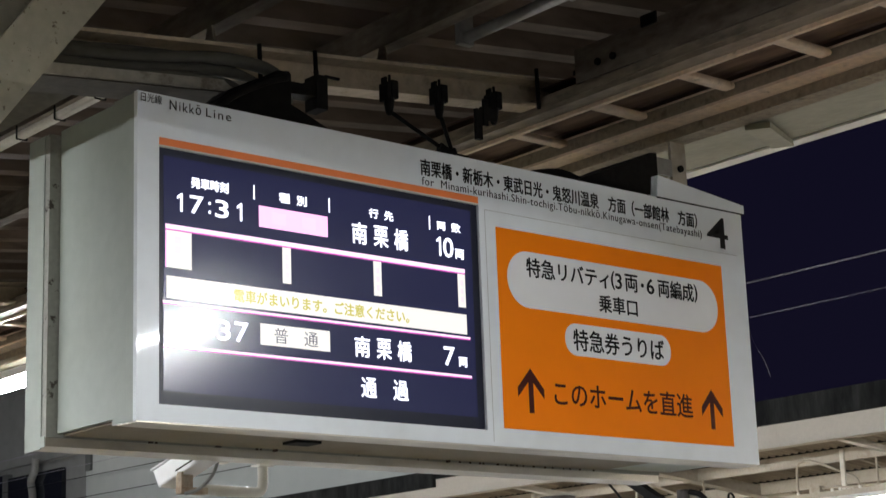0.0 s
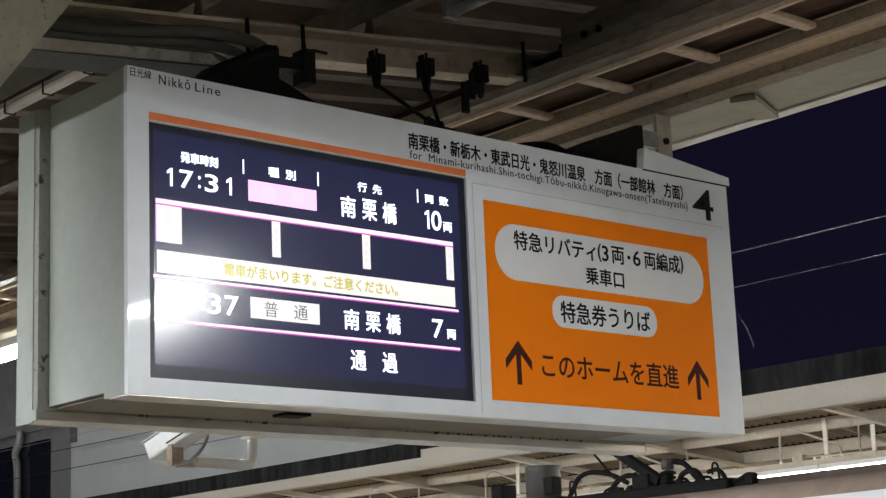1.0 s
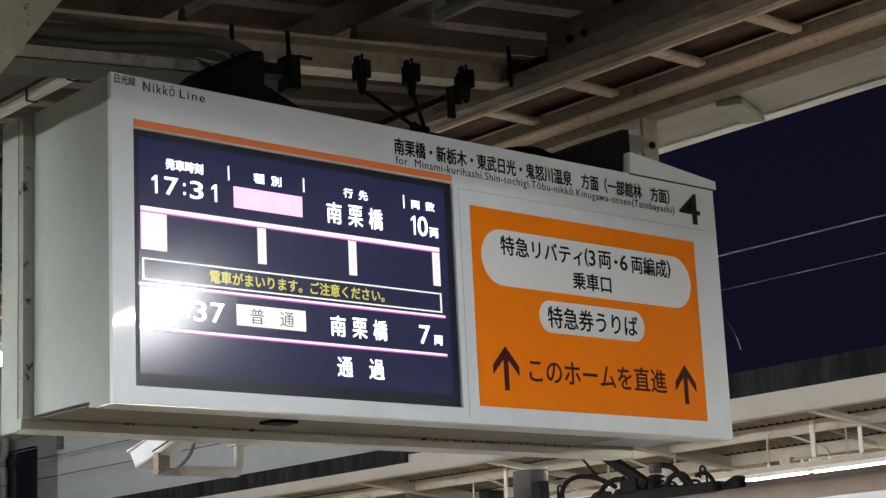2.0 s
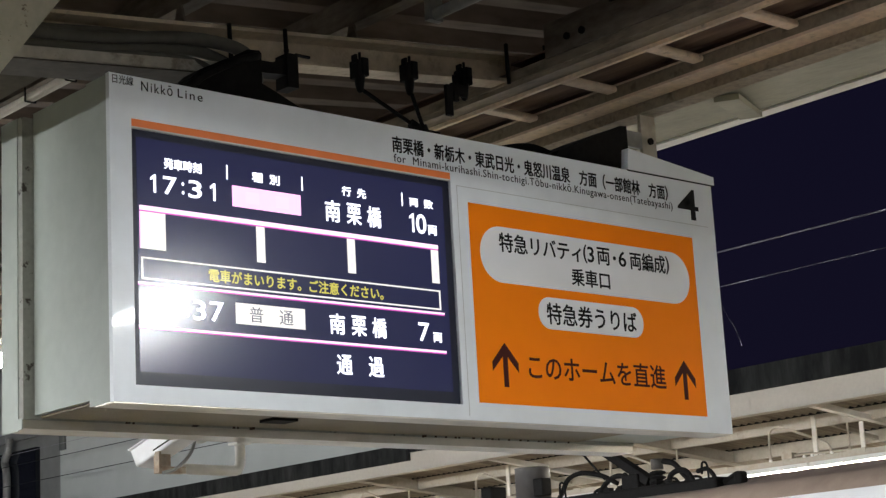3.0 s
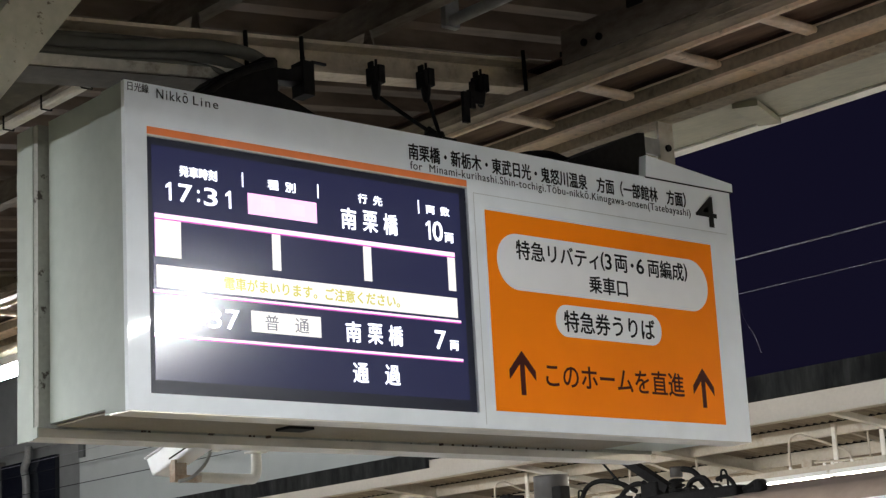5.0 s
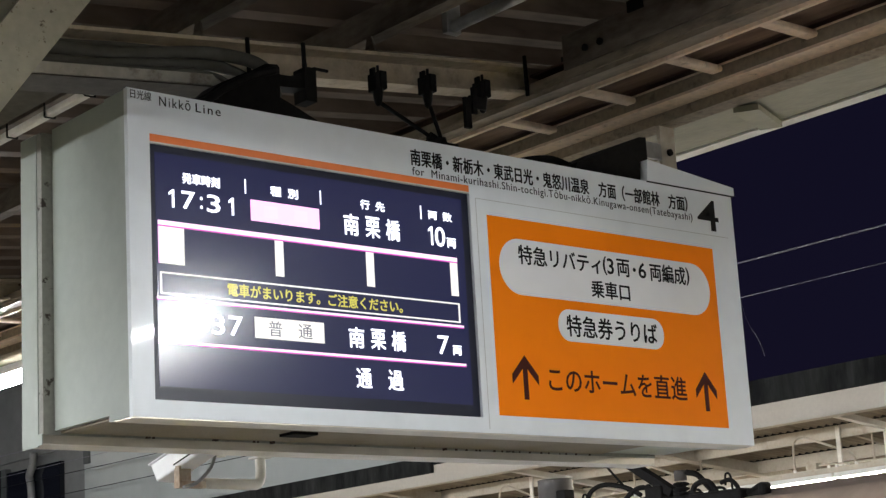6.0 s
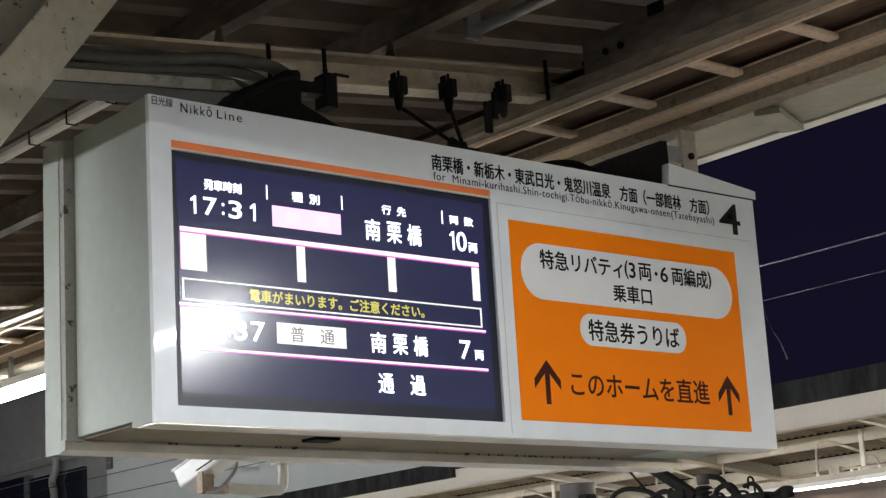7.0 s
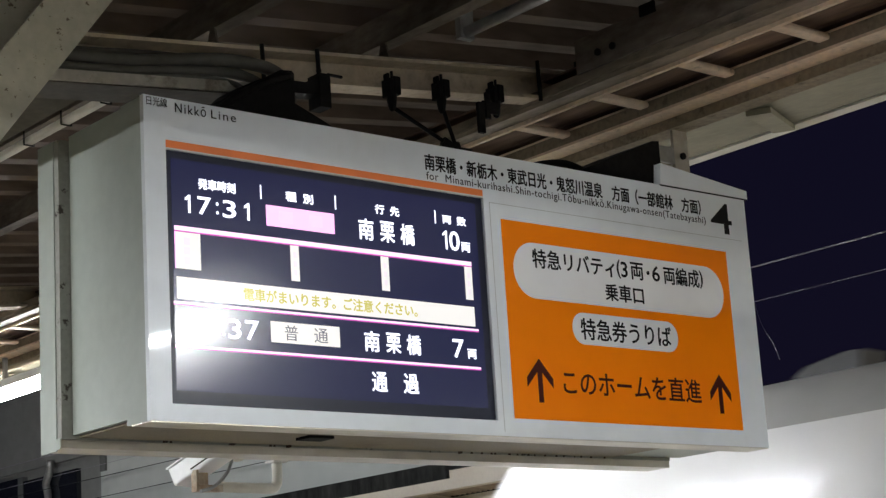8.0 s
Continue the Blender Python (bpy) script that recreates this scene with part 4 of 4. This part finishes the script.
# every second bow has a post beside it
for k in range(12):
    y = -4.43 + 2.05 * k
    if k % 2:
        part("hanger", boxes((10.948, 10.966, y + 0.178, y + 0.222, 3.16, 3.518), (10.966, 11.02, y + 0.15, y + 0.25, 3.16, 3.172)), WHITE_PAINT, rail)
        bm = bar(bmesh.new(), (10.97, y + 0.20, 3.500), (13.4, y + 0.20, 3.105), 0.04, 0.035)
        part("hanger_arm", bm, OPP_WHITE, rail)
        bm = bar(bmesh.new(), (11.0, y - 0.29, 3.16), (11.0, y - 0.29, 3.41), 0.045, 0.012, (1, 0, 0))
        part("hanger_plate", bm, WHITE_PAINT, rail)
    part("drop_pipe", pipe(bmesh.new(), [(10.985, y - 0.15, 3.16), (10.985, y - 0.15, 3.42)], 0.010, 8), OPP_WHITE, rail)
    bm = pipe(bmesh.new(), bend([(10.97, y + 0.74, 3.15), (10.97, y + 0.735, 3.37), (10.97, y + 0.71, 3.44), (10.97, y + 0.64, 3.472), (10.97, y + 0.56, 3.455), (10.97, y + 0.18, 3.305), (10.97, y + 0.08, 3.255), (10.97, y + 0.05, 3.20), (10.97, y + 0.045, 3.15)]), 0.0125, 8)
    part("pipe_bow", bm, OPP_WHITE, rail)
    part("outlet_box", boxes((10.93, 11.0, y + 0.46, y + 0.58, 3.16, 3.215)), OPP_WHITE, rail)
    part("conduit_run", pipe(bmesh.new(), bend([(10.95, y + 0.44, 3.19), (10.95, y + 0.30, 3.185), (10.95, y + 0.10, 3.175), (10.95, y - 0.2, 3.17)]), 0.010, 8), OPP_WHITE, rail)
    for e in (0.02, 0.24, 0.33, 0.72):
        part("clip", pipe(bmesh.new(), [(10.935, y + e, 3.165), (10.955, y + e, 3.165), (10.957, y + e, 3.165)], 0.013, 10), HOUSING, rail)
    for e in range(3):
        u = y + rng.uniform(-0.9, 0.9)
        part("joint_cover", boxes((10.948, 11.03, u, u + rng.uniform(0.10, 0.22), 3.13, 3.160 + rng.uniform(0.008, 0.018))), OPP_WHITE, rail)

# ---- overhead wires ----
for wx, wz, wr in ((8.0, 4.45, 0.006), (8.0, 4.185, 0.0026)):
    bm = pipe(bmesh.new(), [(wx, -40, wz), (wx, 90, wz)], wr, 6)
    tagged(part("overhead_wire", bm, WIRE), "thin overhead wire above the tracks", "wire", "overhead wires", "structure")

bm = pipe(bmesh.new(), bend([(8.0, 4.476, 3.929), (8.0, 4.43, 3.857), (8.0, 4.396, 3.774), (8.0, 4.377, 3.711)]), 0.0022, 6)
pipe(bm, bend([(8.0, 4.558, 4.183), (8.0, 4.52, 4.02), (8.0, 4.476, 3.929)]), 0.0006, 5)
tagged(part("drop_wire", bm, WIRE), "thin curved wire end hanging from the overhead wire", "wire", "", "structure")

# ---- buildings beyond ----
b1 = thing("upper_storey", "plain pale grey rendered upper storey above the opposite canopy", "building", kind="structure")
part("wall", boxes((10.3, 11.2, 9.6, 18.6, 3.70, 5.9)), WALLGREY, b1)
part("roof", boxes((10.2, 11.3, 9.5, 18.6, 5.9, 6.05)), DARKWALL, b1)
b2 = thing("recessed_storey", "grey storey with dark unlit windows and a drainpipe", "building", kind="structure")
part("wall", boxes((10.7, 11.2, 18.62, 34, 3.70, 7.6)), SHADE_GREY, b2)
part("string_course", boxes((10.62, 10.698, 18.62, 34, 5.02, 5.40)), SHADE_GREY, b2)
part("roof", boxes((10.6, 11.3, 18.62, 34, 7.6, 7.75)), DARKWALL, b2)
for y0, y1 in ((19.9, 21.6), (21.75, 23.45), (23.6, 25.3), (25.45, 27.15)):
    w = part("window", boxes((10.62, 10.695, y0, y1, 3.95, 4.93 if y0 > 20 else 4.86)), WINDOW, b2)
    part("mullion", boxes((10.60, 10.695, y1 + 0.002, y1 + 0.148, 3.95, 4.93)), DARKWALL, w)
part("drainpipe", pipe(bmesh.new(), bend([(10.55, 20.66, 3.8), (10.55, 20.66, 4.50), (10.55, 20.72, 4.72), (10.55, 20.61, 4.88), (10.55, 20.58, 5.06)]), 0.06, 8), GREY_STEEL, b2)
part("pipe_bracket", boxes((10.26, 10.298, 18.42, 18.56, 4.64, 4.92)), DARKWALL, b1)
for a, b in (((9.7, 9.0, 4.40), (9.7, 32.0, 4.52)), ((9.7, 9.0, 4.13), (9.7, 32.0, 4.24))):
    bm = pipe(bmesh.new(), bend([a, (Vector(a) + Vector(b)) / 2 - Vector((0, 0, 0.01)), b]), 0.005, 6)
    tagged(part("span_wire", bm, BLACK), "thin dark wire strung before the building", "wire", "span wires", "structure")


# ---- trains ----
def section(half, z_floor, z_side, z_top, n=8):
    """Half-rounded cross-section of a railway car: straight sides, curved shoulders and a gently arched roof."""
    pts = [(-half, z_floor), (-half, z_side)]
    r = 0.30
    for k in range(1, n + 1):
        a = math.pi / 2 * k / n
        pts.append((-half + r * (1 - math.cos(a)), z_side + (z_top - 0.14 - z_side) * math.sin(a)))
    for k in range(1, 7):
        u = k / 6
        pts.append(((-half + r) * (1 - u), z_top - 0.14 + 0.14 * math.sin(u * math.pi / 2)))
    return pts + [(-x, z) for x, z in reversed(pts[:-1])]


def car_shell(bm, prof, y0, y1, z_mid, nose=0.0):
    """Loft the section from y0 to y1; with a nose the front is rounded over the given length."""
    stations = [(y0, 1.0)]
    if nose:
        steps = 12
        for k in range(steps + 1):
            a = math.pi / 2 * k / steps
            stations.append((y1 - nose + nose * math.sin(a), max(math.cos(a) ** 0.55, 0.02)))
    else:
        stations.append((y1, 1.0))
    rings = []
    for y, s in stations:
        rings.append([bm.verts.new((x * (0.25 + 0.75 * s), y, z_mid + (z - z_mid) * s)) for x, z in prof])
    for a, b in zip(rings, rings[1:]):
        for k in range(len(prof) - 1):
            f = bm.faces.new((a[k], a[k + 1], b[k + 1], b[k]))
            f.smooth = True
        bm.faces.new((a[-1], a[0], b[0], b[-1]))
    bm.faces.new(rings[0])
    bm.faces.new(rings[-1])
    return bm


def split_roof(bm, z_cut, y_cut):
    """Faces above the cut, as a second bmesh."""
    top = bm.copy()
    bmesh.ops.delete(top, geom=[f for f in top.faces if f.calc_center_median().z < z_cut or f.calc_center_median().y > y_cut], context="FACES")
    bmesh.ops.delete(bm, geom=[f for f in bm.faces if f.calc_center_median().z >= z_cut and f.calc_center_median().y <= y_cut], context="FACES")
    return top


def car(train, y0, y1, roof_mat, z_side, z_top, nose=0.0, half=1.40, cut=0.14):
    prof = section(half, -0.95, z_side, z_top)
    bm = car_shell(bmesh.new(), prof, y0, y1, 0.9, nose)
    top = split_roof(bm, z_side + cut, y1 - nose + 0.001)
    part("car_body", bm, TRAIN_WHITE, train, "white painted car body")
    part("car_roof", top, roof_mat, train)
    for s in (-1, 1):
        part("band", boxes((s * half + (0.001 if s > 0 else -0.006), s * half + (0.006 if s > 0 else -0.001), y0 + 0.1, y1 - max(nose, 0.1) - 0.1, 0.62, 0.78)), TRAIN_BAND, train)
        n = 4
        for k in range(n):
            dy = y0 + (y1 - nose - y0) * (k + 0.5) / n
            d = part("door", boxes((s * half - 0.004, s * half + 0.012 * s, dy - 0.65, dy + 0.65, 0.02, 1.92)) if s > 0 else
                     boxes((s * half - 0.012, s * half + 0.004, dy - 0.65, dy + 0.65, 0.02, 1.92)), TRAIN_WHITE, train)
            x = s * half + s * 0.014
            for e in (-0.55, 0.07):
                part("door_pane", boxes((min(x, x + s * 0.004), max(x, x + s * 0.004), dy + e, dy + e + 0.48, 0.85, 1.72)), WINDOW, d)
            wy = dy + (y1 - nose - y0) / n / 2
            if k < n - 1:
                part("window", boxes((min(s * half + s * 0.002, s * half + s * 0.010), max(s * half + s * 0.002, s * half + s * 0.010), wy - 1.0, wy + 1.0, 0.85, 1.75)), WINDOW, train)
    for wy in (y0 + 2.5, y0 + 4.6, y1 - 4.8, y1 - 2.7):
        for wx in (-0.53, 0.53):
            part("wheel", pipe(bmesh.new(), [(wx - 0.06, wy, -0.67), (wx + 0.06, wy, -0.67)], 0.43, 16), RUBBER, train)


arriving = thing("arriving_train", "glossy white commuter train rolling in with a rounded front", "train")
car(arriving, -19.6, 0.28, TRAIN_ROOF, 2.44, 2.86, nose=1.0, cut=0.05)
car(arriving, -39.8, -20.0, TRAIN_ROOF, 2.44, 2.86, cut=0.05)
car(arriving, -60.0, -40.2, TRAIN_ROOF, 2.44, 2.86, cut=0.05)
for y in (-6.0, -13.0, -27.0, -35.0, -47.0, -55.0):
    u = part("air_conditioner", box(bmesh.new(), -0.62, 0.62, y, y + 1.1, 2.84, 3.05, bevel=0.06), TRAIN_ROOF, arriving, "grey rounded roof unit")
part("aerial_fairing", prism(bmesh.new(), [(-1.56, 2.84), (-1.14, 2.84), (-1.17, 2.91), (-1.25, 2.95), (-1.50, 2.985), (-1.58, 2.98)], "x", -0.15, 0.05), RUBBER, arriving, "small dark roof fairing")
part("windscreen", prism(bmesh.new(), rounded(-0.95, 0.95, 0.95, 1.85, 0.15), "y", 0.13, 0.20), WINDOW, arriving)

standing = thing("standing_train", "white commuter train with sooty brown roof on the far track", "train", at=(8.02, 0, 0))
car(standing, -14.0, 5.8, TRAIN_BROWN, 2.28, 2.722, cut=0.150)
car(standing, 6.2, 26.0, TRAIN_BROWN, 2.28, 2.722, cut=0.150)

# current collector and cables on the standing train's roof
gear = thing("roof_gear", "black folded current collector with looping cables on a train roof", "roof gear", at=(8.02, 0, 0))
GX = -0.97


def gear_pipe(name, pts, r, n=8):
    part(name, pipe(bmesh.new(), bend([(GX + dx, y, z) for dx, y, z in pts], 5), r, n), BLACK, gear)


part("base_frame", boxes((-1.0, -0.94, 3.75, 5.45, 2.60, 2.64), (-0.97, -0.3, 4.40, 4.46, 2.60, 2.68), (-0.97, -0.3, 4.95, 5.01, 2.60, 2.68)), BLACK, gear)
rings = [(2.52, 0.035)]
for k in range(7):
    rings += [(2.535 + 0.034 * k, 0.035), (2.545 + 0.034 * k, 0.060), (2.556 + 0.034 * k, 0.056), (2.564 + 0.034 * k, 0.035)]
part("insulator", lathe(bmesh.new(), GX, 4.46, rings), BLACK, gear)
part("insulator_cap", pipe(bmesh.new(), [(GX, 4.46, 2.78), (GX, 4.46, 2.83), (GX, 4.46, 2.85)], 0.045, 12), DRUM, gear)
part("lower_arm", bar(bmesh.new(), (GX, 4.53, 2.70), (GX, 4.94, 2.955), 0.08, 0.06), BLACK, gear)
part("spring_box", box(bmesh.new(), GX - 0.06, GX + 0.12, 4.60, 4.76, 2.545, 2.765, bevel=0.012), BLACK, gear)
gear_pipe("stay_rod", [(0.0, 4.97, 2.76), (0.0, 5.17, 2.96)], 0.009)
gear_pipe("cable", [(0, 4.85, 2.72), (0, 5.00, 2.79), (0, 5.20, 2.83), (0, 5.34, 2.80), (0, 5.42, 2.70), (0, 5.50, 2.62)], 0.018)
gear_pipe("cable", [(-0.03, 4.35, 2.64), (-0.03, 4.30, 2.73), (-0.03, 4.18, 2.74), (-0.03, 4.10, 2.64)], 0.020)
gear_pipe("cable", [(0.0, 4.40, 2.83), (0, 4.30, 2.80), (0, 4.20, 2.70), (0, 4.10, 2.63)], 0.021)
gear_pipe("cable", [(-0.04, 4.06, 2.72), (-0.04, 3.98, 2.73), (-0.04, 3.92, 2.68), (-0.04, 3.90, 2.60)], 0.016)
gear_pipe("cable", [(0, 4.66, 2.70), (0, 4.82, 2.77), (0, 4.95, 2.74), (0, 5.06, 2.64)], 0.019)
gear_pipe("bus_cable", [(-0.02, 3.95, 2.61), (-0.02, 3.82, 2.64), (-0.02, 3.74, 2.67), (-0.02, 3.69, 2.665)], 0.018)
part("terminal", box(bmesh.new(), GX - 0.06, GX + 0.02, 3.67, 3.74, 2.60, 2.685, bevel=0.02), BLACK, gear)
part("drum", pipe(bmesh.new(), [(GX + 0.05, 5.77, 2.66), (GX + 0.05, 5.77, 2.92), (GX + 0.05, 5.77, 2.93)], 0.135, 20), DRUM, gear, "grey cylindrical roof drum")
part("drum_foot", box(bmesh.new(), GX - 0.12, GX + 0.2, 5.45, 6.0, 2.53, 2.68, bevel=0.02), BLACK, gear)
part("valve", box(bmesh.new(), GX - 0.1, GX, 5.52, 5.62, 2.70, 2.83, bevel=0.01), BLACK, gear)
part("switch_box", box(bmesh.new(), GX - 0.08, GX + 0.08, 6.10, 6.22, 2.53, 2.82, bevel=0.01), BLACK, gear)
for y in (5.36, 3.98, 4.72):
    gear_pipe("hook", [(-0.02, y, 2.64), (-0.02, y + 0.01, 2.76), (-0.02, y + 0.05, 2.775), (-0.02, y + 0.06, 2.70)], 0.008)


part("gear_tray", box(bmesh.new(), GX - 0.10, GX + 0.30, 3.85, 5.42, 2.54, 2.665, bevel=0.02), BLACK, gear)
# a low clutter of clamps, springs and lead ends between the insulators
rng = random.Random(11)
for k in range(9):
    y = 4.30 + 0.075 * k + rng.uniform(-0.02, 0.02)
    h0 = 2.60 + rng.uniform(0.02, 0.07)
    part("clamp", box(bmesh.new(), GX - rng.uniform(0.02, 0.06), GX + rng.uniform(0.02, 0.08), y, y + rng.uniform(0.03, 0.07), 2.56, h0 + rng.uniform(0.02, 0.05), bevel=0.006), BLACK, gear)
for k in range(5):
    y = 4.05 + 0.22 * k
    gear_pipe("lead", [(0.01, y, 2.63), (0.02, y + 0.05, 2.69 + 0.01 * (k % 3)), (0.0, y + 0.14, 2.685), (0.0, y + 0.19, 2.62)], 0.010)


# ---- what moves ----
def motions():
    # the train rolls in along the near track
    walk(arriving, [(t, pose(4.62, 0.71 + 4.75 * (t - 7.6), 0)) for t in (0.0, 2.0, 4.0, 6.0, 7.0, 7.6, 8.0)])
    # the banner's white field comes to the glass and sinks behind it again
    on, off = pose(0, 0.0091, 0), pose(0, 0.0130, 0)
    walk(banner, [(0.0, on), (1.60, on), (1.64, off), (3.66, off), (3.70, on), (5.70, on), (5.74, off), (7.72, off), (7.76, on), (8.0, on)])


motions()
